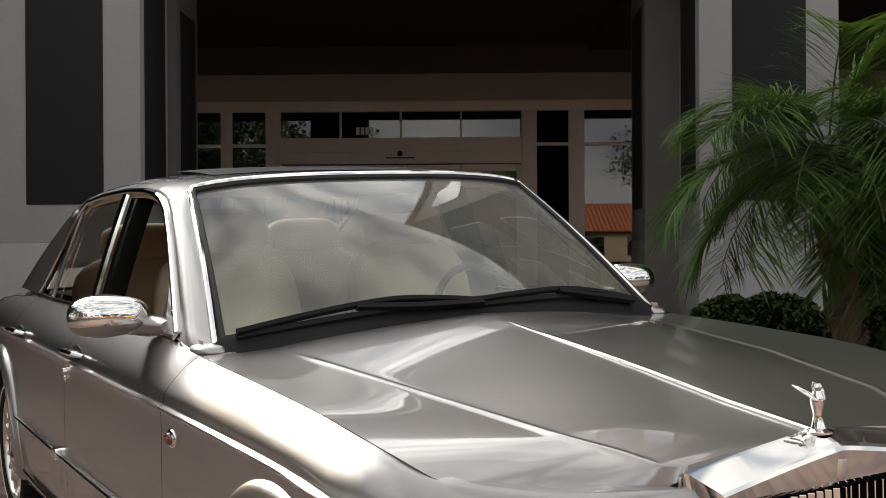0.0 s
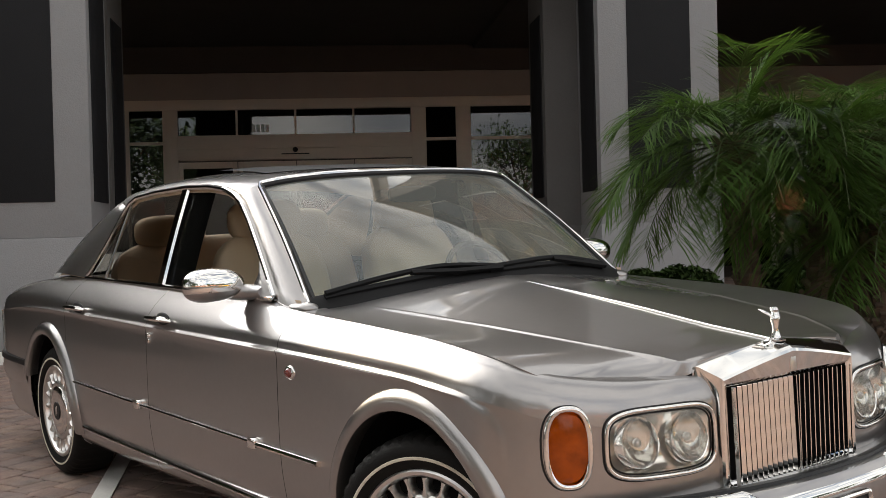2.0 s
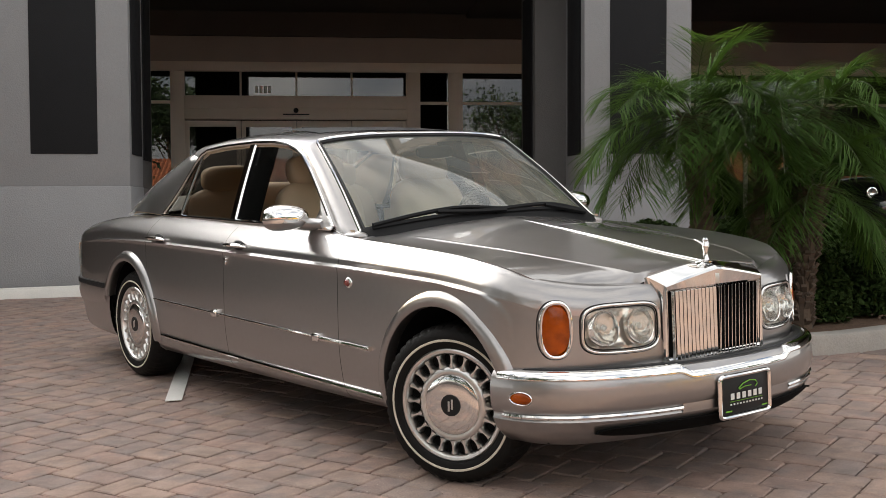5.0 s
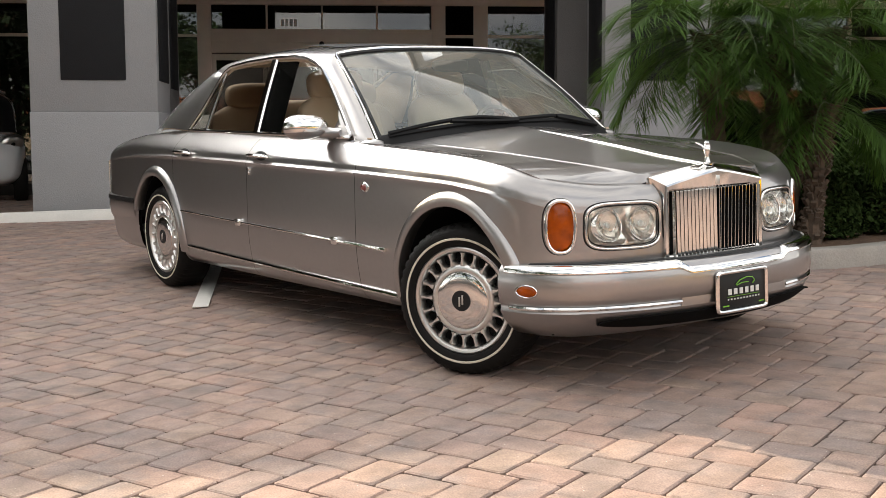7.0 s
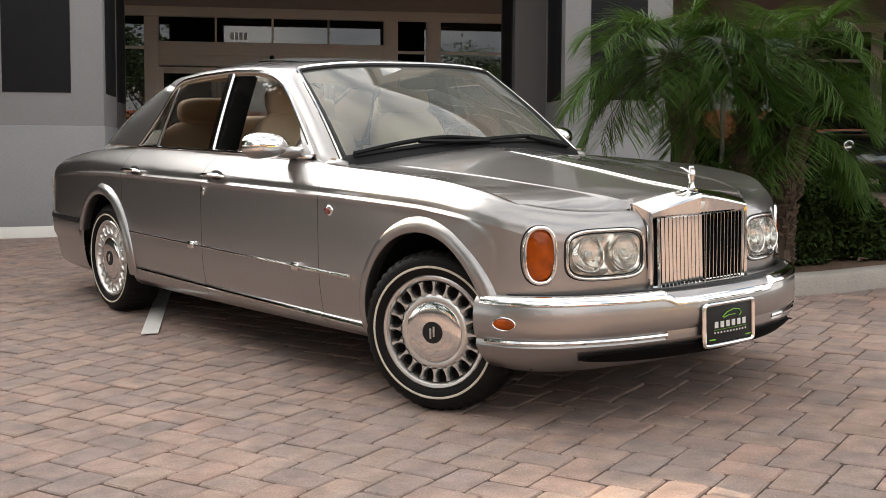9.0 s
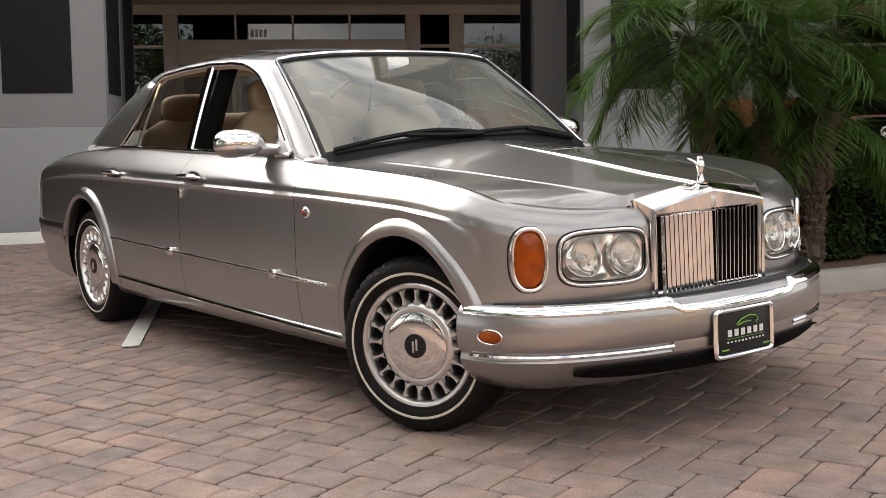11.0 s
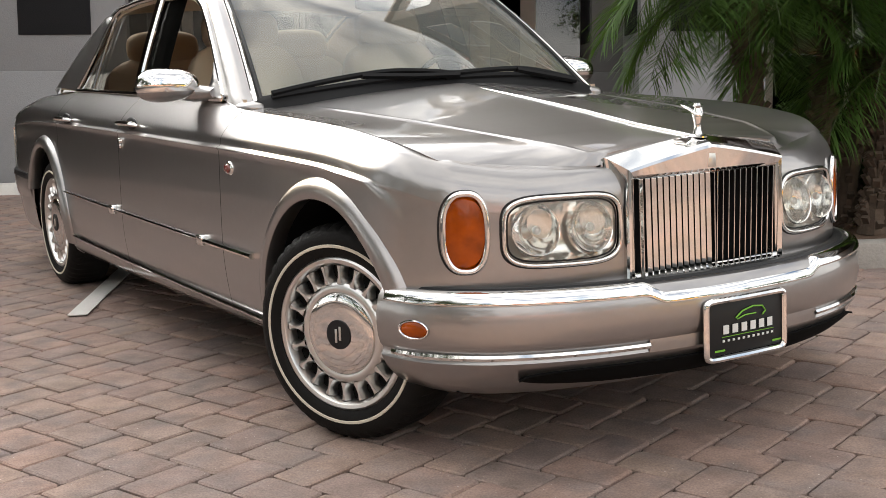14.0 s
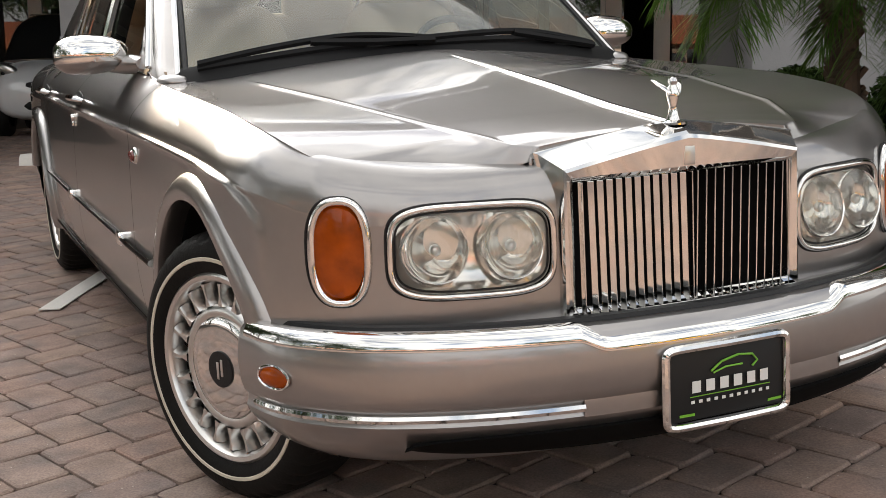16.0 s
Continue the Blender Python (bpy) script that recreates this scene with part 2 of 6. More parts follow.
LEATHER = material("cream_leather", (0.64, 0.49, 0.36), 0.5, var=0.12, scale=10)
LEATHER_DARK = material("dark_trim_cloth", (0.06, 0.05, 0.045), 0.8, var=0.2)
WOOD = material("walnut_veneer", (0.16, 0.07, 0.03), 0.2, var=0.3, scale=14, coat=0.8)
AMBER = material("amber_lens", (0.31, 0.052, 0.001), 0.14, var=0.9, scale=17, spec=0.35)
RED_LENS = material("red_lens", (0.16, 0.02, 0.015), 0.12, var=0.3, scale=20, coat=1.0)
SCREEN = glass_material("windscreen_glass", (0.86, 0.94, 0.84), gloss=2.2, haze_film=0.09)
SIDE_GLASS = glass_material("side_window_glass", (0.50, 0.48, 0.44), gloss=0.7)
CLEAR_GLASS = glass_material("clear_side_glass", (0.93, 0.94, 0.91), gloss=0.6)
LENS = glass_material("lamp_lens", (0.98, 0.98, 0.97), gloss=1.0)
GLAZING = glass_material("shopfront_glass", (0.30, 0.31, 0.31), gloss=2.2)
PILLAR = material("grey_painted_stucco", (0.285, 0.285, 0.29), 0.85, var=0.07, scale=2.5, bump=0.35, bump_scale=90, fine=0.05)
# the same grey stucco, darkened: the portico's shade is put into its colour
SHADED_PILLAR = material("shaded_grey_stucco", (0.14, 0.134, 0.13), 0.85, var=0.07, scale=2.5, bump=0.35, bump_scale=90, fine=0.05)
PANEL = material("charcoal_panel", (0.014, 0.014, 0.0155), 0.8, spec=0.25, var=0.12, scale=5, bump=0.2, bump_scale=120)
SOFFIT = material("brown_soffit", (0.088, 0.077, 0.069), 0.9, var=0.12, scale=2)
LINTEL = material("brown_render", (0.40, 0.345, 0.31), 0.9, var=0.1, scale=2)
FRAME = material("beige_aluminium_frame", (0.80, 0.71, 0.62), 0.5, var=0.06, scale=5)
PAVER = paver_material("tumbled_paver")
PAVER_FAR = material("paving_at_a_distance", (0.33, 0.255, 0.215), 0.88, var=0.2, scale=1.5, fine=0.2)
JOINT = material("sand_joint", (0.055, 0.042, 0.034), 0.95, var=0.3, scale=25)
CONCRETE = material("kerb_concrete", (0.34, 0.315, 0.285), 0.9, var=0.2, scale=6, bump=0.4, bump_scale=80, fine=0.15)
WHITE_CONC = material("white_painted_concrete", (0.68, 0.66, 0.62), 0.8, var=0.10, scale=7, bump=0.3, fine=0.1)
MULCH = material("bark_mulch", (0.11, 0.065, 0.04), 0.95, var=0.5, scale=30, bump=0.8, bump_scale=60, island=0.4)
LEAF = leaf_material("palm_leaflet", (0.058, 0.112, 0.024))
RACHIS = material("palm_rachis", (0.045, 0.062, 0.018), 0.5, var=0.2)
BARK = material("palm_bark", (0.085, 0.060, 0.042), 0.95, var=0.4, scale=14, bump=0.7, bump_scale=40, island=0.25)
SHRUB = material("shrub_leaf", (0.03, 0.05, 0.015), 0.9, spec=0.04, island=0.45)
TREE_LEAF = material("far_tree_leaf", (0.05, 0.085, 0.03), 0.6, island=0.4)
ROOF_TILE = material("terracotta_roof", (0.52, 0.17, 0.075), 0.8, var=0.25, scale=3, bump=0.3)
STUCCO = material("cream_stucco", (0.55, 0.45, 0.33), 0.9, var=0.1, scale=2)
ASPHALT = material("asphalt", (0.055, 0.053, 0.052), 0.9, var=0.2, scale=8, bump=0.3)
WHITE_PAINT = material("white_car_paint", (0.72, 0.73, 0.74), 0.25, var=0.02, coat=1.0)
YELLOW_PAINT = material("yellow_car_paint", (0.75, 0.42, 0.02), 0.25, var=0.03, coat=1.0)
DARK_PAINT = material("dark_car_paint", (0.012, 0.012, 0.014), 0.2, var=0.1, coat=1.0)
RED_PAINT = material("red_car_paint", (0.45, 0.02, 0.015), 0.25, var=0.03, coat=1.0)
PLATE_BLACK = material("plate_black", (0.015, 0.016, 0.017), 0.35, spec=0.25, var=0.1)
PLATE_WHITE = material("plate_white", (0.70, 0.70, 0.68), 0.5, var=0.03)
PLATE_GREEN = material("plate_green", (0.16, 0.42, 0.03), 0.5, var=0.05)
DARK_GLASS = material("dark_tinted_glass", (0.012, 0.013, 0.014), 0.05, var=0.1, coat=0.5)
ROOM = material("showroom_wall", (0.10, 0.085, 0.075), 0.9, var=0.15, scale=1)
ROOM_FLOOR = material("showroom_floor_tile", (0.16, 0.13, 0.11), 0.3, var=0.1, scale=2)
LAMP = bpy.data.materials.new("ceiling_lamp_glow")
LAMP.use_nodes = True
LAMP.node_tree.nodes["Principled BSDF"].inputs["Emission Color"].default_value = (1.0, 0.93, 0.8, 1)
LAMP.node_tree.nodes["Principled BSDF"].inputs["Emission Strength"].default_value = 2.5


# ---- mesh helpers ----
def finish(bm, name, mat, sharp=38.0):
    bmesh.ops.recalc_face_normals(bm, faces=bm.faces[:])
    lim = radians(sharp)
    for e in bm.edges:
        if len(e.link_faces) == 2 and e.calc_face_angle(0) > lim:
            e.smooth = False
    for f in bm.faces:
        f.smooth = True
    me = bpy.data.meshes.new(name)
    bm.to_mesh(me)
    bm.free()
    for mt in (mat if isinstance(mat, (list, tuple)) else (mat,)):
        me.materials.append(mt)
    return me


def part(name, bm, mat, parent, label="", sharp=38.0):
    """Links a bmesh as one mesh object under a thing or a part."""
    ob = new(name, finish(bm, name, mat, sharp))
    ob.parent = parent
    if label:
        tagged(ob, label)
    return ob


def thing(name, bm, mat, label, category, group="", kind="", m=None, sharp=38.0):
    ob = new(name, finish(bm, name, mat, sharp))
    if m is not None:
        ob.matrix_world = m
    return tagged(ob, label, category, group, kind)


def root(name, label, category, m=None, group="", kind=""):
    ob = new(name)
    ob.empty_display_size = 0.2
    if m is not None:
        ob.matrix_world = m
    return tagged(ob, label, category, group, kind)


def add_box(bm, x0, x1, y0, y1, z0, z1, bevel=0.0, m=None):
    r = bmesh.ops.create_cube(bm, size=1.0)
    vs = r["verts"]
    for v in vs:
        v.co = Vector((x0 + (v.co.x + 0.5) * (x1 - x0), y0 + (v.co.y + 0.5) * (y1 - y0), z0 + (v.co.z + 0.5) * (z1 - z0)))
    if bevel:
        es = list({e for v in vs for e in v.link_edges})
        r2 = bmesh.ops.bevel(bm, geom=es, offset=bevel, segments=2, affect='EDGES', profile=0.5)
        vs = list({v for f in r2["faces"] for v in f.verts} | {v for v in vs if v.is_valid})
    if m is not None:
        for v in vs:
            v.co = m @ v.co
    return bm


def box(x0, x1, y0, y1, z0, z1, bevel=0.0, m=None):
    return add_box(bmesh.new(), x0, x1, y0, y1, z0, z1, bevel, m)


def add_grid(bm, pts, close_u=False, close_v=False, keep=None):
    """Faces over a 2D list of points. keep(i, j): whether the cell is made."""
    nu, nv = len(pts), len(pts[0])
    vs = [[bm.verts.new(p) for p in row] for row in pts]
    for i in range(nu if close_u else nu - 1):
        for j in range(nv if close_v else nv - 1):
            if keep and not keep(i, j):
                continue
            q = (vs[i][j], vs[(i + 1) % nu][j], vs[(i + 1) % nu][(j + 1) % nv], vs[i][(j + 1) % nv])
            try:
                bm.faces.new(q)
            except ValueError:
                pass
    return vs


def grid(pts, **k):
    bm = bmesh.new()
    add_grid(bm, pts, **k)
    return bm


def add_tube(bm, path, radius, n=8, closed=False, flat=1.0, caps=True):
    """A tube along a polyline; radius may be a list; flat squeezes it along its second axis."""
    path = [Vector(p) for p in path]
    N = len(path)
    ring = []
    prev = None
    for i, p in enumerate(path):
        a = path[(i - 1) % N] if (closed or i > 0) else p
        b = path[(i + 1) % N] if (closed or i < N - 1) else p
        t = (b - a).normalized()
        if prev is None:
            up = Vector((0, 0, 1)) if abs(t.z) < 0.9 else Vector((0, 1, 0))
            s = t.cross(up).normalized()
        else:
            s = (prev - t * prev.dot(t)).normalized()
        prev = s
        u = s.cross(t).normalized()
        r = radius[i] if isinstance(radius, (list, tuple)) else radius
        ring.append([p + s * (r * math.cos(2 * math.pi * k / n)) + u * (r * flat * math.sin(2 * math.pi * k / n)) for k in range(n)])
    vs = add_grid(bm, ring, close_u=closed, close_v=True)
    if caps and not closed:
        for row in (vs[0], vs[-1]):
            try:
                bm.faces.new(row)
            except ValueError:
                pass
    return bm


def tube(path, radius, **k):
    return add_tube(bmesh.new(), path, radius, **k)


def add_lathe(bm, profile, n=48, m=None):
    """Turns a profile of (radius, along) round the local y axis (out of a wheel's face towards -y)."""
    rows = []
    for i in range(n):
        a = 2 * math.pi * i / n
        row = [Vector((r * math.cos(a), y, r * math.sin(a))) for r, y in profile]
        rows.append([m @ p for p in row] if m is not None else row)
    add_grid(bm, rows, close_u=True)
    return bm


def spline(ctrl, t):
    """Catmull-Rom through rows of numbers, at parameter t in 0 .. len-1."""
    ctrl = np.asarray(ctrl, float)
    n = len(ctrl)
    i = int(min(max(math.floor(t), 0), n - 2))
    f = t - i
    p1, p2 = ctrl[i], ctrl[i + 1]
    p0 = ctrl[i - 1] if i > 0 else 2 * p1 - p2
    p3 = ctrl[i + 2] if i + 2 < n else 2 * p2 - p1
    return 0.5 * (2 * p1 + (p2 - p0) * f + (2 * p0 - 5 * p1 + 4 * p2 - p3) * f * f + (3 * p1 - p0 - 3 * p2 + p3) * f ** 3)


def smooth_path(ctrl, n):
    return [Vector(spline(ctrl, (len(ctrl) - 1) * k / (n - 1))) for k in range(n)]


def superellipse(a, b, p, n=40):
    out = []
    for k in range(n):
        t = 2 * math.pi * k / n
        c, s = math.cos(t), math.sin(t)
        out.append((a * math.copysign(abs(c) ** (2 / p), c), b * math.copysign(abs(s) ** (2 / p), s)))
    return out


# ---- ground ----
def gz(x, y):
    """The forecourt falls away from the building and towards the west."""
    y = min(max(y, -9.0), 6.9)
    return -0.008 + 0.035 * (min(max(x, -5.5), 3.5) + 0.734) + (0.037 if y < -0.447 else 0.048) * (y + 0.447)


def ground_strip(xs, ys, drop):
    bm = bmesh.new()
    add_grid(bm, [[(x, y, gz(x, y) - drop) for y in ys] for x in xs])
    return bm


thing("ground", ground_strip([-1500, -5.5, 3.5, 1500], [-1500, -9.0, -0.447, 6.9, 1500], 0.06), ASPHALT, "dark asphalt ground reaching to the horizon", "ground", kind="structure")
thing("forecourt", ground_strip([-30, -5.5, 3.5, 30], [-9.0, -0.447, 6.9, 17.95], 0.03), PAVER_FAR, "sunlit paved forecourt in pink and brown", "pavement", kind="structure")
pavement = thing("pavement", ground_strip([-16, -5.5, 3.5, 16], [-9.0, -0.447, 6.9, 17.95], 0.012), JOINT,
                 "sandy joint bed of the pink and brown paved forecourt", "pavement", kind="structure")

# ---- portico ----
SOFFIT_Z, BEAM_Z, TOP_Z = 4.76, 4.68, 4.82
FLOOR_Z = 0.225


def pillar(x0, x1, y0, y1, inner, pw=0.293, panelled=True, paint=PILLAR):
    """A stuccoed square pillar with a proud plinth and charcoal panels on its front and on its inner side."""
    p = root("portico_pillar", "light grey stuccoed portico pillar with inset charcoal panels" if panelled else "grey stuccoed inner portico pillar darkened for the portico's shade, with a charcoal side panel", "pillar", pose((x0 + x1) / 2, (y0 + y1) / 2, FLOOR_Z), group="portico pillars", kind="structure")
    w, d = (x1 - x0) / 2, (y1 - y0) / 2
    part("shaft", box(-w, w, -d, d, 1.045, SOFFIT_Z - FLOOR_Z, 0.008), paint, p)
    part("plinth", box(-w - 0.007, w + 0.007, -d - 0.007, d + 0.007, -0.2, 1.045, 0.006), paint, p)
    if panelled:
        part("front_panel", box(-pw, pw, -d - 0.012, -d + 0.02, 1.358, 3.30, 0.003), PANEL, p, "matt charcoal panel")
    s = inner
    part("side_panel", box(min(s * (w - 0.02), s * (w + 0.012)), max(s * (w - 0.02), s * (w + 0.012)), -pw, pw, 1.358, 3.30, 0.003), PANEL, p, "matt charcoal panel")
    return p


pillar(-4.262, -3.026, 6.634, 7.514, 1, 0.315)
pillar(1.488, 2.606, 6.634, 7.514, -1)
# the inner pair takes the stucco with shade in its colour
pillar(-4.30, -3.16, 8.384, 9.263, 1, panelled=False, paint=SHADED_PILLAR)
pillar(1.32, 2.44, 8.384, 9.263, -1, panelled=False, paint=SHADED_PILLAR)
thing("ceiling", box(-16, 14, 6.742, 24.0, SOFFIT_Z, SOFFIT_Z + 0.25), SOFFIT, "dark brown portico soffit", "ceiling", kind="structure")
bm = box(-16, 14, 6.54, 6.74, BEAM_Z, TOP_Z)
add_box(bm, -16, 14, 6.46, 6.80, TOP_Z, TOP_Z + 0.06, 0.01)
thing("parapet", bm, PILLAR, "light grey stuccoed parapet over the portico", "wall", kind="structure")
thing("wall_west", box(-16.2, -16.0, 6.9, 24, 0, SOFFIT_Z), LINTEL, "plain brown rendered end wall", "wall", kind="structure")
thing("wall_east", box(14.0, 14.2, 6.9, 24, 0, SOFFIT_Z), LINTEL, "plain brown rendered end wall", "wall", kind="structure")

# taller block over the east end of the portico
upper = root("upper_storeys", "brown rendered upper storeys over the portico", "building", pose(1.8, 7.15, TOP_Z - 0.14), kind="structure")
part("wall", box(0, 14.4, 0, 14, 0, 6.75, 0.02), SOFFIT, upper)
part("cornice", box(-0.15, 14.55, -0.15, 14.1, 6.75, 7.0, 0.02), LINTEL, upper)
for r in range(2):
    for k in range(6):
        x0, z0 = 0.8 + 2.25 * k, 1.0 + 2.9 * r
        w = part("window", box(x0, x0 + 1.5, -0.02, 0.05, z0, z0 + 1.8), DARK_GLASS, upper)
        part("window_frame", tube([(x0 + a, -0.03, z0 + b) for a, b in ((0, 0), (1.5, 0), (1.5, 1.8), (0, 1.8))], 0.04, n=4, closed=True), FRAME, w)
        part("side_window", box(-0.02, 0.05, 1.0 + 2.5 * k, 2.5 + 2.5 * k, z0, z0 + 1.8), DARK_GLASS, upper)

# ---- shopfront ----
DOOR_Y, DOOR_X, DOOR_W = 18.0, -3.678, 4.288
thing("wall_north", box(-16, 14, DOOR_Y - 0.02, DOOR_Y + 0.2, 3.80, 4.283), LINTEL, "brown rendered lintel wall over the shopfront", "wall", kind="structure")
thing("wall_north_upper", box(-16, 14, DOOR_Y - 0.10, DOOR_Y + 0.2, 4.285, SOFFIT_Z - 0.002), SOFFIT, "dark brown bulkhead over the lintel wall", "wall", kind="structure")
shop = root("shopfront", "beige aluminium shopfront with transom lights and sliding doors", "shopfront", pose(0, DOOR_Y, 0), kind="structure")


def bar(name, x0, x1, z0, z1, y0=-0.05, y1=0.06, mat=FRAME):
    return part(name, box(x0, x1, y0, y1, z0, z1, 0.006), mat, shop)


def pane(x0, x1, z0, z1):
    ob = part("pane", box(x0, x1, -0.004, 0.004, z0, z1), GLAZING, shop)
    ob.visible_shadow = False
    return ob


bar("head_rail", -16, 14, 3.61, 3.795, -0.07)
posts = [(-15.9, -15.7), (-13.75, -13.65), (-11.85, -11.75), (-9.95, -9.70), (-7.98, -7.90), (-6.55, -6.47), (-4.748, -4.543), (-3.945, -3.678), (0.610, 0.885), (1.445, 1.725), (3.05, 3.13), (4.5, 4.58), (5.9, 6.15), (7.5, 7.58), (9.1, 9.18), (10.7, 10.95), (12.3, 12.38), (13.75, 13.95)]
for a, b in posts:
    bar("mullion", a, b, FLOOR_Z, 3.61)
for (a0, a1), (b0, b1) in zip(posts, posts[1:]):
    if abs(a1 - DOOR_X) < 0.01:
        continue
    bar("transom", a1, b0, 2.985, 3.045, -0.03, 0.04)
    bar("sill_rail", a1, b0, FLOOR_Z, FLOOR_Z + 0.12, -0.03, 0.04)
    pane(a1, b0, 3.045, 3.61)
    pane(a1, b0, FLOOR_Z + 0.12, 2.985)
# transom lights over the doors
for k in range(4):
    x0 = DOOR_X + DOOR_W * k / 4
    pane(x0 + 0.02, x0 + DOOR_W / 4 - 0.02, 3.145, 3.60)
    if k:
        bar("mullion", x0 - 0.02, x0 + 0.02, 3.13, 3.61, -0.03, 0.04)
bar("door_header", DOOR_X, DOOR_X + DOOR_W, 2.68, 3.14, -0.10, 0.08)
bar("header_lip", DOOR_X, DOOR_X + DOOR_W, 2.88, 2.91, -0.125, -0.098)
for k in range(4):
    x0 = DOOR_X + DOOR_W * k / 4
    x1 = x0 + DOOR_W / 4
    yo = -0.03 if k in (0, 3) else 0.03
    leaf = part("door_leaf", box(x0 + 0.005, x0 + 0.09, yo - 0.02, yo + 0.02, FLOOR_Z, 2.66, 0.004), FRAME, shop)
    add = bmesh.new()
    add_box(add, x1 - 0.09, x1 - 0.005, yo - 0.02, yo + 0.02, FLOOR_Z, 2.66, 0.004)
    add_box(add, x0 + 0.09, x1 - 0.09, yo - 0.02, yo + 0.02, 2.54, 2.66, 0.004)
    add_box(add, x0 + 0.09, x1 - 0.09, yo - 0.02, yo + 0.02, FLOOR_Z, FLOOR_Z + 0.25, 0.004)
    part("leaf_rail", add, FRAME, leaf)
    gp = part("leaf_pane", box(x0 + 0.09, x1 - 0.09, yo - 0.004, yo + 0.004, FLOOR_Z + 0.25, 2.54), GLAZING, leaf)
    gp.visible_shadow = False
# door sensor, and the number over the door as plain bars
bm = bmesh.new()
bmesh.ops.create_uvsphere(bm, u_segments=14, v_segments=8, radius=0.05, matrix=pose(-1.545, -0.14, 2.855))
add_box(bm, -1.80, -1.29, -0.13, -0.10, 2.77, 2.79, 0.004)
part("door_sensor", bm, BLACK, shop, "small black motion sensor over the doors")
bm = bmesh.new()
for k in range(4):
    add_box(bm, -2.33 + 0.083 * k, -2.27 + 0.083 * k, -0.012, -0.006, 3.20, 3.335)
part("number_bar", bm, PLATE_WHITE, shop, "pale figures on the transom glass, as plain bars")

# showroom behind the glass
thing("wall_showroom", box(-16, 14, 23.8, 24.0, 0, SOFFIT_Z - 0.003), ROOM, "dim showroom back wall", "wall", kind="structure")
thing("floor", box(-16, 14, DOOR_Y + 0.07, 23.8, 0.0, FLOOR_Z), ROOM_FLOOR, "dark polished showroom floor", "floor", kind="structure")
lamp0 = thing("ceiling_light", box(-0.6, 0.6, -0.06, 0.06, -0.05, 0.0, 0.005), LAMP, "slim glowing ceiling light in the showroom", "ceiling light", group="showroom lights", m=pose(-4.4, 20.4, SOFFIT_Z - 0.003))
for x, y in ((-0.2, 20.4), (2.4, 20.0), (-7.5, 20.6), (5.8, 20.4)):
    copy_thing(lamp0, pose(x, y, SOFFIT_Z - 0.003))

# wheel stop before the pillar
ws = bmesh.new()
add_grid(ws, [[(x, y, z) for y, z in ((-0.09, 0), (-0.075, 0.07), (-0.055, 0.10), (0.055, 0.10), (0.075, 0.07), (0.09, 0))] for x in (-0.9, -0.89, -0.3, 0.3, 0.89, 0.9)])
for s in (-0.9, 0.9):
    ws.faces.new([ws.verts.new((s, y, z)) for y, z in ((-0.09, 0), (-0.075, 0.07), (-0.055, 0.10), (0.055, 0.10), (0.075, 0.07), (0.09, 0))])
thing("wheel_stop", ws, WHITE_CONC, "white painted concrete wheel stop before the pillar", "wheel stop", m=pose(-3.717, 6.423, gz(-3.717, 6.423) - 0.005, 0, -2.0, -7.2))

# painted bay line beside the saloon
thing("bay_line", box(-0.045, 0.045, -0.8, 0.8, 0, 0.004), WHITE_CONC, "worn white painted parking bay line on the pavers", "road marking", kind="structure", m=pose(-2.069, 2.205, gz(-2.069, 2.205) + 0.006, 2.75, -2.0, 2.4))


# ---- the saloon ----
# Car axes: x forward from the front axle, y to its left, z up. Widths are given as positive and mirrored.
CAR = Matrix.Rotation(radians(-59.25), 4, 'Z') @ Matrix.Rotation(radians(1.37), 4, 'Y') @ Matrix.Rotation(radians(2.12), 4, 'X')
car = root("saloon_car", "silver-taupe luxury saloon with chrome radiator grille, parked on pavers", "car", CAR)

# outline at the widest (x, y), inner edge (x, y, z), crease height and depth
HULL = [
    (0.620, 0.27, 0.562, 0.285, 0.768, 0.662, 0.0), (0.606, 0.43, 0.535, 0.425, 0.770, 0.662, 0.0),
    (0.575, 0.55, 0.482, 0.532, 0.776, 0.662, 0.0), (0.526, 0.655, 0.436, 0.620, 0.788, 0.662, 0.0),
    (0.452, 0.765, 0.385, 0.705, 0.807, 0.690, 0.0), (0.312, 0.858, 0.295, 0.780, 0.836, 0.738, 0.002),
    (0.050, 0.884, 0.040, 0.802, 0.872, 0.768, 0.010), (-0.30, 0.891, -0.30, 0.802, 0.893, 0.783, 0.010),
    (-0.72, 0.897, -0.74, 0.790, 0.913, 0.795, 0.010), (-1.0, 0.900, -1.0, 0.786, 0.940, 0.800, 0.010),
    (-1.8, 0.904, -1.8, 0.786, 0.953, 0.815, 0.010), (-2.6, 0.900, -2.6, 0.786, 0.966, 0.825, 0.010),
    (-3.1, 0.888, -3.05, 0.760, 0.968, 0.825, 0.008), (-3.6, 0.868, -3.5, 0.712, 0.953, 0.812, 0.005),
    (-4.06, 0.825, -3.95, 0.655, 0.912, 0.775, 0.0), (-4.275, 0.735, -4.14, 0.590, 0.878, 0.745, 0.0),
    (-4.360, 0.560, -4.24, 0.475, 0.858, 0.735, 0.0), (-4.405, 0.30, -4.28, 0.28, 0.850, 0.735, 0.0),
    (-4.42, 0.0, -4.295, 0.0, 0.848, 0.735, 0.0)]
ARCH_F, ARCH_R = (0.015, 0.303, 0.386), (-3.12, 0.337, 0.374)   # wheel openings: x, z, radius


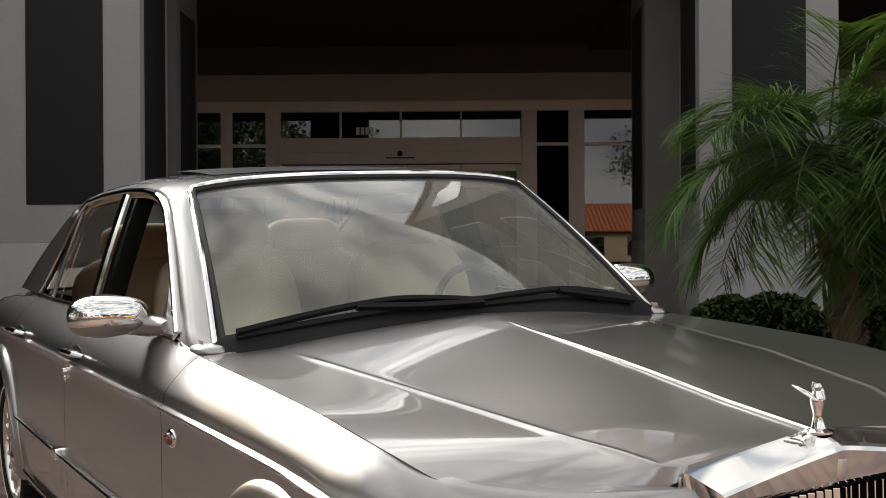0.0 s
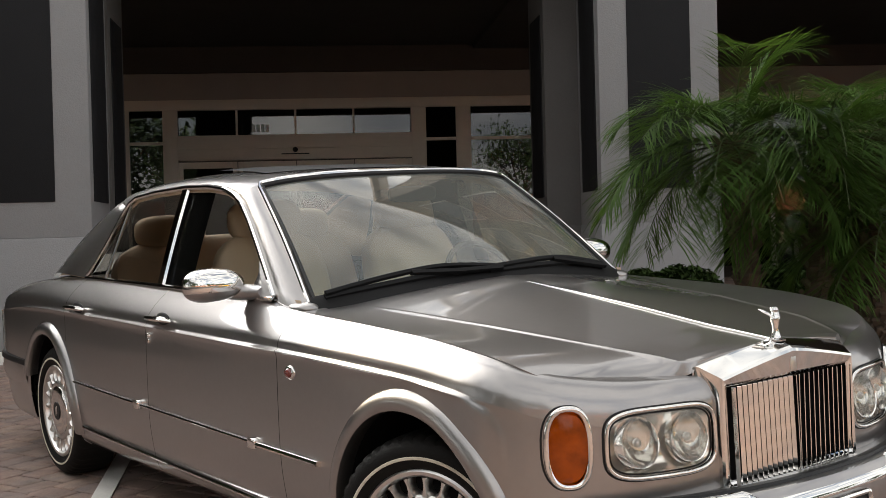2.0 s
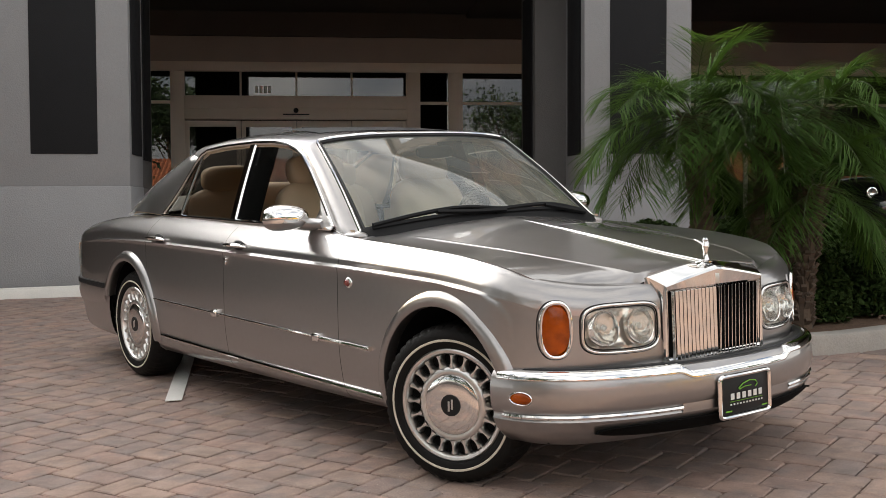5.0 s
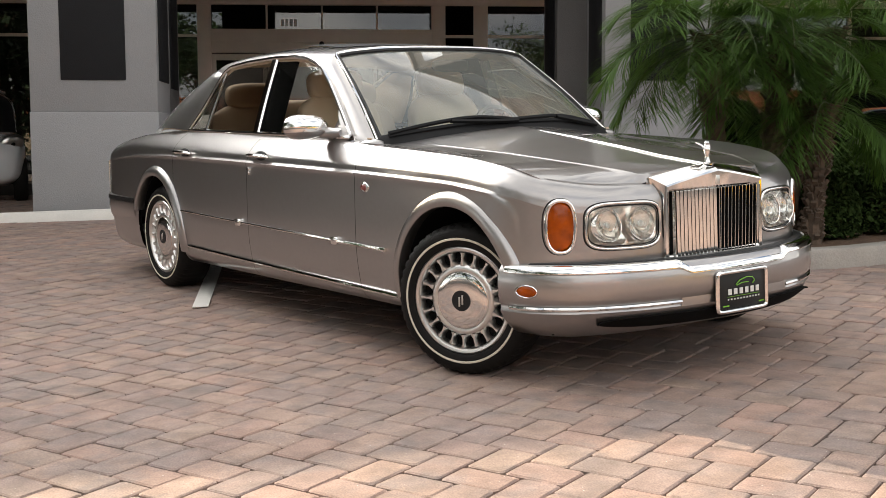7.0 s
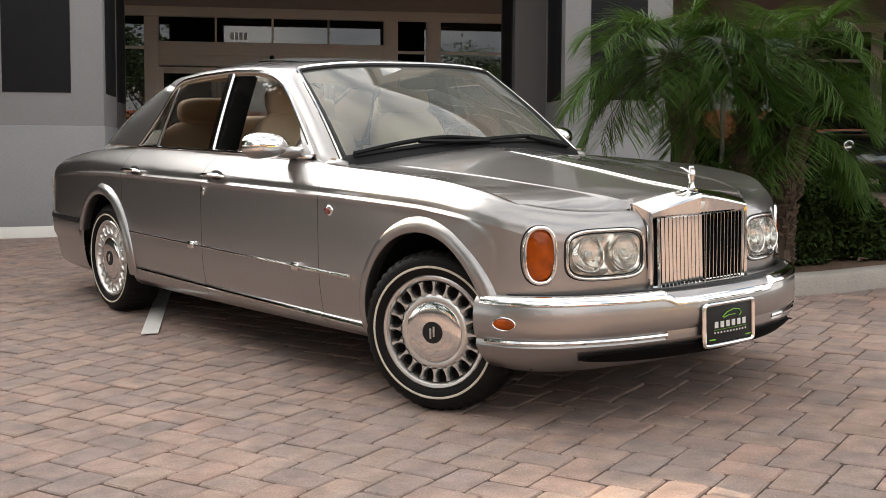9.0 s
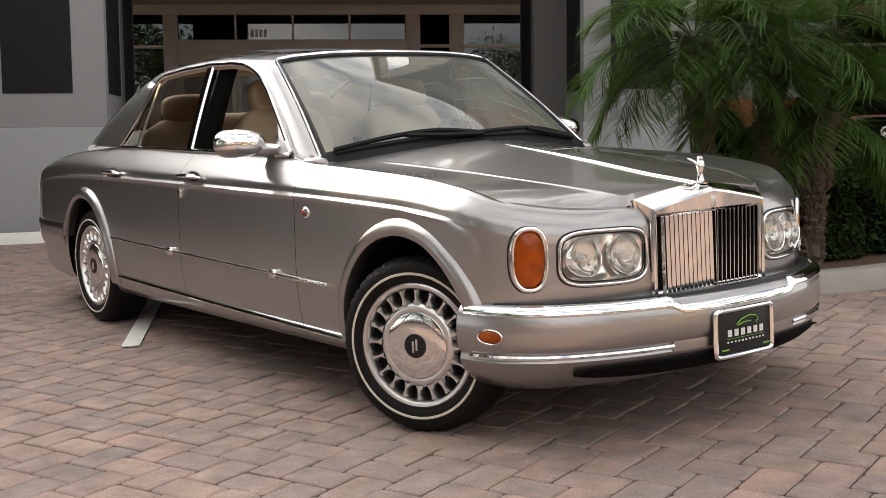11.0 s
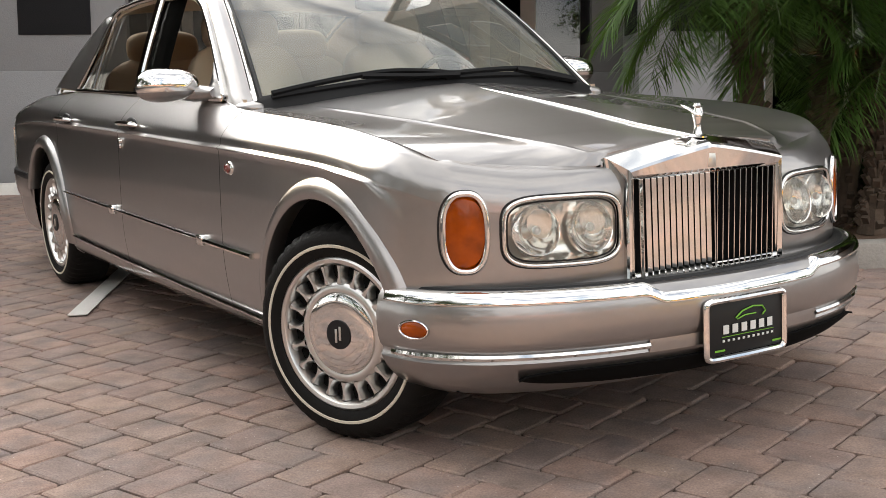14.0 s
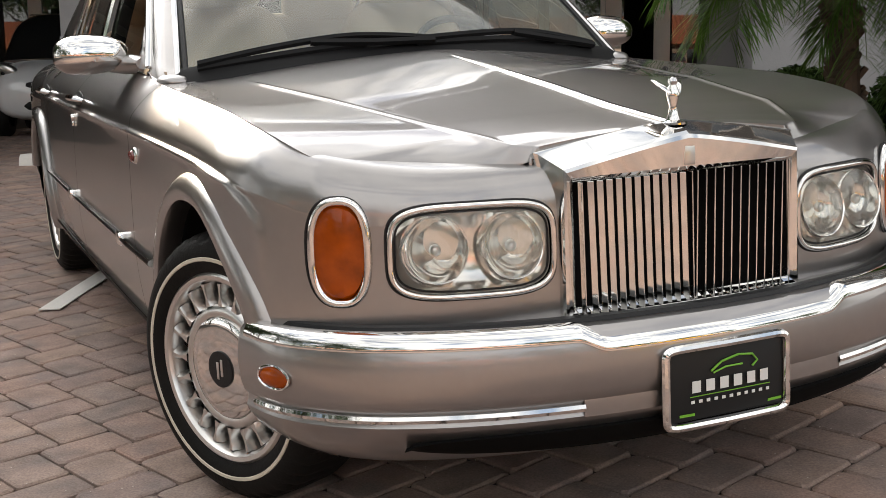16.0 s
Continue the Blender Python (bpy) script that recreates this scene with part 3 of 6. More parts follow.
def hull_profile(u, inset=0.0):
    cx, cy, sx, sy, sz, k, a = spline(HULL, u)
    d = spline(HULL, min(u + 0.02, len(HULL) - 1)) - spline(HULL, max(u - 0.02, 0))
    n = np.array((d[1], -d[0]))
    n = -n / (np.linalg.norm(n) + 1e-9)
    if n[1] < -0.2 or (abs(n[1]) <= 0.2 and n[0] * (cx + 2) < 0):
        n = -n
    s = np.array((sx - cx, sy - cy))
    low = 0.215 if cx < 0.3 else 0.25

    def out(off, z):
        return (cx - n[0] * (off + inset), cy - n[1] * (off + inset), z)

    def along(f, z):
        return (cx + s[0] * f - n[0] * inset, cy + s[1] * f - n[1] * inset, z - inset * 0.6 * f)

    top = sz - k - 0.014
    g = min(1.0, max(0.0, (cx - 0.22) / 0.25, (-2.7 - cx) / 0.8))      # rounder towards the nose and the tail
    f1, f2, f3 = 0.13 - 0.08 * g, 0.37 - 0.17 * g, 0.67 - 0.15 * g
    h1, h2, h3 = 0.20 + 0.11 * g, 0.50 + 0.10 * g, 0.77 + 0.11 * g
    return [out(0.075, low), out(0.03, low + 0.045), out(0.008, 0.37), out(0.0, 0.48), out(0.0, (0.48 + k) / 2), out(a * 0.2, k - 0.022), out(-a * 0.4, k),
            out(a * 0.8, k + 0.010), along(f1, k + 0.014 + h1 * top), along(f2, k + 0.014 + h2 * top), along(f3, k + 0.014 + h3 * top), (sx - n[0] * inset, sy, sz - inset)]


def hull_point(u, v, inset=0.0):
    return spline(hull_profile(u, inset), v)


HULL_US = np.linspace(0, len(HULL) - 1, 700)
HULL_XS = np.array([spline(HULL, u)[0] for u in HULL_US])
SIDE_US = HULL_US[::5]
SIDE_ROWS = []
for u in SIDE_US:
    prof = np.array(hull_profile(u))
    SIDE_ROWS.append(np.array([spline(prof, v) for v in np.linspace(0, 9, 40)]))


def hull_u(x):
    return float(np.interp(-x, -HULL_XS, HULL_US))


def side_y(x, z):
    """How far out the flank lies at a place along the car and a height."""
    f = hull_u(x) / (len(HULL) - 1) * (len(SIDE_US) - 1)
    i = min(int(f), len(SIDE_US) - 2)
    a, b = (float(np.interp(z, r[:, 2], r[:, 1])) for r in (SIDE_ROWS[i], SIDE_ROWS[i + 1]))
    return a + (b - a) * (f - i)


NOSE = np.array([spline(HULL, u)[:2] for u in np.linspace(0, 5, 80)])


def nose_x(y):
    """How far forward the nose lies at a distance from the middle."""
    return float(np.interp(y, NOSE[:, 1], NOSE[:, 0]))


LAMP_C, LAMP_A, LAMP_B = (0.470, 0.613), 0.156, 0.084
FLASH_C, FLASH_A, FLASH_B = (0.713, 0.618), 0.045, 0.098


def arch_radius(c, a):
    """The front openings tighten towards the bumper."""
    return c[2] * (1 - 0.09 * max(0.0, (1.22 - abs(a)) / 0.785) ** 1.5) if c is ARCH_F else c[2]


def flare(x, z):
    """How far the front wing swells round its wheel opening, inside a curved crease."""
    a = math.degrees(math.atan2(z - ARCH_F[1], x - ARCH_F[0]))
    edge = float(np.interp(a, (30, 38.7, 43.7, 46.3, 51.8, 60, 68.6, 80, 88), (0.43, 0.474, 0.509, 0.520, 0.530, 0.519, 0.495, 0.476, 0.468)))
    t = min(1.0, max(0.0, (edge - math.hypot(x - ARCH_F[0], z - ARCH_F[1])) / 0.014))
    return t * t * (3 - 2 * t) * float(np.interp(a, (32, 42, 55, 70, 84, 92), (0, 0.004, 0.008, 0.008, 0.003, 0)))


def cut_arch(c):
    def f(p):
        r = math.hypot(p[0] - c[0], p[2] - c[1]) / arch_radius(c, math.atan2(p[2] - c[1], p[0] - c[0]))
        return r, lambda: (c[0] + (p[0] - c[0]) / max(r, 1e-6), p[1], c[1] + (p[2] - c[1]) / max(r, 1e-6))
    return f


def cut_oval(c, a, b, e):
    def f(p):
        if p[0] < 0.3:
            return 9.0, None
        r = (abs((p[1] - c[0]) / a) ** e + abs((p[2] - c[1]) / b) ** e) ** (1 / e)
        return r, lambda: (p[0], c[0] + (p[1] - c[0]) / max(r, 1e-6), c[1] + (p[2] - c[1]) / max(r, 1e-6))
    return f


CUTS = [cut_arch(ARCH_F), cut_arch(ARCH_R), cut_oval(LAMP_C, LAMP_A, LAMP_B, 4.0), cut_oval(FLASH_C, FLASH_A, FLASH_B, 2.6)]


def hull_panel(u0, u1, v0, v1, side, step=0.02, inset=0.0, cuts=CUTS):
    n = max(2, int(sum(np.linalg.norm(spline(HULL, u0 + (u1 - u0) * (k + 1) / 40)[:2] - spline(HULL, u0 + (u1 - u0) * k / 40)[:2]) for k in range(40)) / step))
    m = max(4, int((v1 - v0) * (7 if step < 0.012 else 4)))
    pts = []
    for i in range(n + 1):
        prof = np.array(hull_profile(u0 + (u1 - u0) * i / n, inset))
        row = [spline(prof, v0 + (v1 - v0) * j / m) for j in range(m + 1)]
        pts.append([(p[0], p[1] + (flare(p[0], p[2]) if p[0] > -0.05 else 0.0), p[2]) for p in row])
    inside = [[[c(p)[0] < 0.9999 for c in cuts] for p in row] for row in pts]

    def keep(i, j):
        return not any(inside[i][j][c] and inside[i + 1][j][c] and inside[i][j + 1][c] and inside[i + 1][j + 1][c] for c in range(len(cuts)))

    for i, row in enumerate(pts):
        for j, p in enumerate(row):
            for c, ins in zip(cuts, inside[i][j]):
                if ins:
                    row[j] = c(p)[1]()
                    break
    bm = grid([[(p[0], side * p[1], p[2]) for p in row] for row in pts], keep=keep)
    bmesh.ops.delete(bm, geom=[v for v in bm.verts if not v.link_faces], context='VERTS')
    return bm


U_WING, U_DOOR, U_REAR = hull_u(-0.722), hull_u(-1.822), hull_u(-2.83)
U_END = len(HULL) - 1.0


def gap(u, x=0.0035):
    """The parameter a few millimetres further back."""
    return hull_u(spline(HULL, u)[0] - x)


for side in (-1, 1):
    part("front_wing", hull_panel(0.0, U_WING, 0, 11, side, 0.010), PAINT, car)
    part("front_door", hull_panel(gap(U_WING), U_DOOR, 0, 11, side), PAINT, car)
    part("rear_door", hull_panel(gap(U_DOOR), U_REAR, 0, 11, side), PAINT, car)
    part("rear_wing", hull_panel(gap(U_REAR), U_END, 0, 11, side), PAINT, car)
    part("inner_body", hull_panel(0.0, U_END, 0, 11, side, 0.03, 0.022), VOID, car)

# bonnet, with its crown, side creases and rolled front edge
BON = [(0.574, 0.334, 0.774), (0.572, 0.338, 0.772), (0.564, 0.352, 0.767), (0.538, 0.43, 0.764), (0.492, 0.545, 0.763), (0.462, 0.640, 0.769), (0.425, 0.725, 0.790), (0.305, 0.784, 0.836), (0.040, 0.802, 0.872), (-0.30, 0.802, 0.893), (-0.74, 0.790, 0.913)]


def crease_y(x, ys):
    return min(float(np.interp(x, (-0.686, -0.048, 0.363, 0.61), (0.60, 0.53, 0.45, 0.34))), 0.95 * ys)


def bonnet_z(x, y, ys, zs):
    """Height over the bonnet at a distance y from the middle; ys and zs are its edge."""
    zc = float(np.interp(x, (-0.74, -0.62, -0.235, 0.07, 0.328, 0.53, 0.58), (0.974, 0.963, 0.923, 0.886, 0.850, 0.828, 0.822)))
    yk = crease_y(x, ys)
    zk = float(np.interp(x, (-0.74, -0.686, -0.048, 0.363, 0.50, 0.61), (0.922, 0.919, 0.876, 0.834, 0.813, 0.790)))
    fade = min(1.0, max(0.0, (x + 0.66) / 0.2)) * min(1.0, max(0.0, (0.57 - x) / 0.1))
    bead = 0.0040 * max(0.0, 1 - abs(y - yk) / 0.013) * fade
    if y < yk:
        g = y / yk
        return zc + (zk - zc) * (0.35 * g + 0.65 * g * g) + bead
    g = (y - yk) / max(ys - yk, 1e-4)
    return zk + (zs - zk) * g - 0.003 * math.sin(math.pi * g) * min(1.0, max(-0.5, (0.22 - x) / 0.3)) + bead


def bonnet():
    bm = bmesh.new()
    rows = []
    N = 88
    for i in range(N + 1):
        x, ys, zs = spline(BON, (len(BON) - 1) * i / N)
        ys -= 0.003
        yk = crease_y(x, ys)
        e = min(0.022, (ys - yk) * 0.6)
        half = list(np.linspace(0, yk - e, 26)) + [yk + e * q for q in (-0.55, -0.25, 0.0, 0.25, 0.55)] + list(np.linspace(yk + e, ys, 22))
        w = max(0.0, min(1.0, (0.2 - x) / 0.94)) ** 2
        rows.append([(x + 0.09 * (1 - (y / ys) ** 2) * w, y, bonnet_z(x, abs(y), ys, zs)) for y in [-q for q in reversed(half[1:])] + half])
    add_grid(bm, rows)
    add_grid(bm, [rows[0], [(p[0] - 0.004, p[1], p[2] - 0.018) for p in rows[0]]])
    for s in (0, -1):                       # turned-down edges
        add_grid(bm, [[r[s], (r[s][0], r[s][1] * 0.995, r[s][2] - 0.02)] for r in rows])
    bmesh.ops.remove_doubles(bm, verts=bm.verts[:], dist=0.0005)
    return bm


bonnet_ob = part("bonnet", bonnet(), PAINT, car, sharp=60)
for s in (-1, 1):
    part("bonnet_seam", tube([(p[0] + 0.002, s * (p[1] - 0.001), p[2] - 0.0035) for p in smooth_path(BON[1:7], 40)], 0.0012, n=5), VOID, bonnet_ob, "dark shut line round the bonnet")
strip = [(x, 0, bonnet_z(x, 0, 0.7, 0.8) + 0.003) for x in np.linspace(0.575, -0.52, 24)]
part("centre_strip", tube(strip, 0.0065, n=8, flat=0.7), CHROME, bonnet_ob, "bright chrome strip along the bonnet")

# boot lid
rows = []
for i in range(20):
    u = hull_u(-3.62) + (U_END - hull_u(-3.62)) * i / 19
    c = spline(HULL, u)
    rows.append([(c[2], f * (c[3] - 0.003), c[4] + 0.028 * (1 - f * f)) for f in np.linspace(-1, 1, 21)])
part("boot_lid", grid(rows), PAINT, car)


# greenhouse
def yw(z):
    t = max(0.0, z - 0.96)
    return 0.783 - 0.30 * (z - 0.96) - 0.10 * t * t


WIN_TOP = [(-2.83, 0.978), (-2.81, 0.985), (-2.74, 1.045), (-2.65, 1.140), (-2.575, 1.245), (-2.53, 1.300), (-2.46, 1.328), (-2.24, 1.345), (-1.92, 1.355), (-1.70, 1.350), (-1.55, 1.336), (-1.46, 1.315), (-1.37, 1.280), (-1.25, 1.205), (-1.14, 1.125), (-1.03, 1.040), (-0.92, 0.950)]


def win_bottom(x):
    return 0.947 + (-(x) - 0.92) * 0.0155


def win_top(x):
    return float(np.interp(x, [p[0] for p in WIN_TOP], [p[1] for p in WIN_TOP]))


def roof_point(q, f):
    """q: 0 at the screen to 1 at the back; f: 0 at the right rail, 1 in the middle, 2 at the left rail."""
    g = min(f, 2 - f)
    front, back = -1.44 + 0.125 * math.sin(g * math.pi / 2) ** 0.6, -2.54 - 0.28 * math.sin(g * math.pi / 2) ** 0.6
    x = front + (back - front) * q
    xr = -1.44 + (-2.54 + 1.44) * q
    zr = win_top(xr) + 0.004
    yr = yw(zr)
    zc = 1.378 + 0.20 * q * (1 - q) - 0.012 * q
    c, s = math.cos(g * math.pi / 2), math.sin(g * math.pi / 2)
    y, z = yr * c ** 0.72, zr + (zc - zr) * s ** 0.9
    return Vector((x, -y if f <= 1 else y, z))


N, M = 34, 44
part("roof", grid([[roof_point(i / N, 2 * j / M) for j in range(M + 1)] for i in range(N + 1)]), PAINT, car)
part("headlining", grid([[roof_point(i / 12, 2 * j / 24) * 1.0 - Vector((0, 0, 0.025)) for j in range(25)] for i in range(13)]), LEATHER, car, "pale headlining")
# sunroof: slightly raised dark panel
bm = bmesh.new()
add_grid(bm, [[roof_point(q, f) + Vector((0, 0, 0.003 + 0.012 * (q - 0.16) / 0.30)) for f in np.linspace(0.56, 1.44, 12)] for q in np.linspace(0.16, 0.46, 8)])
part("sunroof", bm, BLACK, car, "dark tilted sunroof panel")

F_SCREEN = 0.30     # where the screen's top corner lies along the roof's front edge


def screen_point(s, t):
    """Windscreen: s -1 (right) to 1 (left), t 0 (bottom) to 1 (top)."""
    b = Vector((-0.685 - 0.10 * s * s, 0.735 * s, 0.968 - 0.040 * s * s))
    f = 1 + s * (1 - F_SCREEN)
    top = roof_point(0, f)
    p = b.lerp(top, t)
    d = math.sin(math.pi * t) * 0.028 * (1 - 0.5 * s * s)
    return p + Vector((d * 0.7, 0, d * 0.7))


ob = part("windscreen", grid([[screen_point(-1 + 2 * i / 30, j / 16) for j in range(17)] for i in range(31)]), SCREEN, car, "tinted curved windscreen")
border = [screen_point(-1, t) for t in np.linspace(0.0, 0.97, 14)] + [screen_point(s, 1) for s in np.linspace(-0.97, 0.97, 30)] + [screen_point(1, t) for t in np.linspace(0.97, 0.0, 14)]
part("screen_surround", tube([p + Vector((0.005, 0, 0.005)) for p in border], 0.009, n=8), CHROME, car, "chrome windscreen surround")
inner = [screen_point(s * 0.972, t) for s, t in [(-1, 0.02)] + [(-1, v) for v in np.linspace(0.1, 0.95, 10)] + [(v, 0.975) for v in np.linspace(-0.98, 0.98, 24)] + [(1, v) for v in np.linspace(0.95, 0.02, 11)]]
part("screen_seal", tube([p + Vector((0.002, 0, 0.002)) for p in inner], 0.010, n=6), BLACK, car, "black rubber screen seal")


def rear_point(s, t):
    b = Vector((-3.64 + 0.04 * s * s, 0.690 * s, 0.966 - 0.012 * s * s))
    top = roof_point(1, 1 + s * (1 - 0.26))
    p = b.lerp(top, t)
    d = math.sin(math.pi * t) * 0.03
    return p + Vector((-d * 0.6, 0, d * 0.8))


part("rear_screen", grid([[rear_point(-1 + 2 * i / 20, j / 12) for j in range(13)] for i in range(21)]), CLEAR_GLASS, car, "lightly tinted rear screen")

for side in (-1, 1):
    def sp(x, z, out=0.0):
        return Vector((x, side * (yw(z) + out), z))

    # A pillar between the screen and the door window
    rows = []
    for t in np.linspace(0, 1, 18):
        a = screen_point(side, t)
        x = float(np.interp(t, (0, 1), (-0.905, -1.44)))
        z = win_top(x) if t > 0 else 0.947
        b = sp(x, z)
        row = []
        for k in range(9):
            g = k / 8
            p = a.lerp(b, g)
            bulge = math.sin(math.pi * g) * 0.016
            row.append(p + Vector((bulge * 0.5, side * bulge, bulge * 0.4)))
        rows.append(row)
    rows.insert(0, [Vector((-0.748, side * 0.762, 0.902)).lerp(Vector((-0.868, side * 0.802, 0.915)), k / 8) for k in range(9)])
    for g in range(9):      # the pillar's top end meets the roof's front edge
        f = F_SCREEN * (1 - g / 8)
        rows[-1][g] = roof_point(0, f if side < 0 else 2 - f)
    part("windscreen_pillar", grid(rows), PAINT, car)
    # C pillar
    rows = []
    for t in np.linspace(0, 1, 18):
        a = rear_point(side, 1 - t)
        x = float(np.interp(t, (0, 1), (-2.54, -2.83)))
        b = sp(x, win_top(x) if t < 0.98 else 0.972)
        row = []
        for k in range(13):
            g = k / 12
            p = b.lerp(a, g)
            bulge = math.sin(math.pi * g) * (0.02 + 0.03 * t)
            row.append(p + Vector((0, side * bulge, bulge * 0.5)))
        rows.append(row)
    for g in range(13):
        f = 0.26 * g / 12
        rows[0][g] = roof_point(1, f if side < 0 else 2 - f)
    part("rear_pillar", grid(rows), PAINT, car)
    part("rear_pillar_lining", grid([[p + Vector((0.012, -side * 0.022, -0.010)) for p in row[1:-1]] for row in rows[1:]]), LEATHER, car, "pale inner lining")
    # door glass
    for name, x0, x1 in (("front_window", -0.955, -1.895), ("rear_window", -1.955, -2.57), ("quarter_window", -2.575, -2.815)):
        rows = []
        for x in np.linspace(x0, x1, 20):
            zt, zb = max(win_top(x) - 0.008, win_bottom(x) + 0.002), win_bottom(x)
            rows.append([sp(x, zb + (zt - zb) * k / 8, -0.012) for k in range(9)])
        part(name, grid(rows), CLEAR_GLASS if name == "front_window" else SIDE_GLASS, car, "clear side glass" if name == "front_window" else "tinted side glass")
    # bright frames round the side windows
    outline = [sp(x, win_top(x), 0.004) for x in np.linspace(-0.925, -2.82, 64)]
    part("window_trim", tube(outline, 0.011, n=8), CHROME, car, "chrome window surround")
    low = [sp(x, win_bottom(x) - 0.002, 0.006) for x in np.linspace(-0.925, -2.825, 30)]
    part("waist_trim", tube(low, 0.010, n=8), CHROME, car, "chrome waist strip")
    bm = bmesh.new()
    add_grid(bm, [[sp(x, z, o) for x, o in ((-1.962, 0.0), (-1.956, 0.010), (-1.906, 0.010), (-1.900, 0.0))] for z in np.linspace(win_bottom(-1.93), win_top(-1.93), 8)])
    part("centre_pillar", bm, CHROME, car, "bright door pillar capping")
    part("quarter_bar", tube([sp(-2.585 + 0.075 * t, 0.975 + (1.295 - 0.975) * t, 0.002) for t in np.linspace(0, 1, 8)], 0.008, n=6), CHROME, car, "slim chrome quarter-light bar")
    # dark inner pillar
    bm = bmesh.new()
    add_grid(bm, [[sp(x, z, -o) for x, o in ((-1.745, 0.050), (-1.775, 0.026), (-1.96, 0.026), (-2.00, 0.045))] for z in np.linspace(0.94, 1.35, 6)])
    part("inner_pillar", bm, VOID, car, "dark inner door pillar")
    # handles, lock, side lamp
    for nm, x in (("front_handle", -1.695), ("rear_handle", -2.675)):
        y = side_y(x, 0.853)
        h = part("door_handle", tube([(x + 0.110, side * (y + 0.004), 0.845), (x + 0.092, side * (y + 0.024), 0.852), (x, side * (y + 0.030), 0.854), (x - 0.065, side * (y + 0.026), 0.852), (x - 0.088, side * (y + 0.004), 0.848)], [0.010, 0.018, 0.021, 0.018, 0.010], n=8, flat=0.6), CHROME, car, "chrome door handle")
        bm = bmesh.new()
        bmesh.ops.create_uvsphere(bm, u_segments=16, v_segments=10, radius=0.024, matrix=Matrix.Translation((x + 0.03, side * (y + 0.004), 0.852)) @ Matrix.Diagonal((2.8, 0.35, 1.05, 1)))
        part("handle_cup", bm, BLACK, h)
    y = side_y(-1.786, 0.776)
    bm = bmesh.new()
    bmesh.ops.create_cone(bm, cap_ends=True, segments=16, radius1=0.013, radius2=0.010, depth=0.012, matrix=Matrix.Translation((-1.786, side * (y + 0.005), 0.782)) @ pose(0, 0, 0, side * -90))
    add_box(bm, -1.792, -1.780, min(side * y, side * (y + 0.008)), max(side * y, side * (y + 0.008)), 0.752, 0.770, 0.002)
    part("door_lock", bm, CHROME, car, "chrome key lock")
    y = side_y(-0.636, 0.734)
    bm = bmesh.new()
    bmesh.ops.create_uvsphere(bm, u_segments=20, v_segments=12, radius=0.026, matrix=Matrix.Translation((-0.636, side * (y - 0.001), 0.734)) @ Matrix.Diagonal((1.25, 0.45, 0.9, 1)))
    rep = part("side_repeater", bm, CHROME, car, "chrome bezel of the side repeater")
    bm = bmesh.new()
    bmesh.ops.create_uvsphere(bm, u_segments=18, v_segments=10, radius=0.018, matrix=Matrix.Translation((-0.634, side * (y + 0.008), 0.733)) @ Matrix.Diagonal((1.2, 0.6, 0.9, 1)))
    part("repeater_lens", bm, RED_LENS, rep, "dark amber-red lens")
    # side moulding with its bright end piece and clips
    def mould_z(x):
        return 0.4685 + 0.021 * (-(x) - 0.46) / 1.0

    xs = np.linspace(-2.70, -0.885, 40)
    part("side_moulding", tube([(x, side * (side_y(x, mould_z(x)) + 0.004), mould_z(x)) for x in xs], 0.0085, n=8, flat=0.8), PAINT, car)
    part("moulding_strip", tube([(x, side * (side_y(x, mould_z(x)) + 0.012), mould_z(x) + 0.002) for x in xs], 0.0045, n=6), CHROME, car, "fine chrome strip")
    xs = np.linspace(-0.875, -0.465, 10)
    part("moulding_end", tube([(x, side * (side_y(x, mould_z(x)) + 0.006), mould_z(x)) for x in xs], 0.0135, n=8, flat=0.8), CHROME, car, "bright moulding end piece")
    for x in (-1.92, -0.895):
        y = side_y(x, 0.49)
        part("moulding_clip", box(x - 0.028, x + 0.028, min(side * (y - 0.004), side * (y + 0.021)), max(side * (y - 0.004), side * (y + 0.021)), mould_z(x) - 0.018, mould_z(x) + 0.018, 0.006), CHROME, car, "chrome moulding clip")
    # sill strip
    xs = np.linspace(-2.66, -0.37, 40)
    part("sill_strip", tube([(x, side * (side_y(x, 0.268) + 0.012), 0.272 + 0.019 * (-(x) - 0.42)) for x in xs], 0.012, n=8, flat=0.8), CHROME, car, "chrome sill strip")
    # wheel arch lips
    for (ax, az, ar), a0, a1, nm in ((ARCH_F, 22, 189, "front"), (ARCH_R, -9, 158, "rear")):
        rows = []
        for a in np.linspace(radians(a0), radians(a1), 48):
            row = []
            for dr, o in ((0.004, -0.04), (-0.010, 0.004), (-0.006, 0.020), (0.006, 0.027), (0.026, 0.025), (0.042, 0.016), (0.052, 0.003), (0.056, -0.012)):
                r0 = arch_radius(ARCH_F if nm == "front" else ARCH_R, a)
                r = r0 + dr
                x, z = ax + r * math.cos(a), az + r * math.sin(a)
                ref = side_y(ax + (r0 + 0.03) * math.cos(a), az + (r0 + 0.03) * math.sin(a))
                row.append((x, side * (ref + o), z))
            rows.append(row)
        part("wheel_arch_lip", grid(rows), PAINT, car)
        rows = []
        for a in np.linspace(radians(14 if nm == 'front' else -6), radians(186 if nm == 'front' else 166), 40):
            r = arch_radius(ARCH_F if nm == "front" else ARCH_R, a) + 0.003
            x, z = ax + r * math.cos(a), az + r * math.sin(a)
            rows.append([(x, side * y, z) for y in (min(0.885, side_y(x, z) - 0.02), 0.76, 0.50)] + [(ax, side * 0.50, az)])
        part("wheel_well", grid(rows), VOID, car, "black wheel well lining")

# radiator grille
GX = 0.634


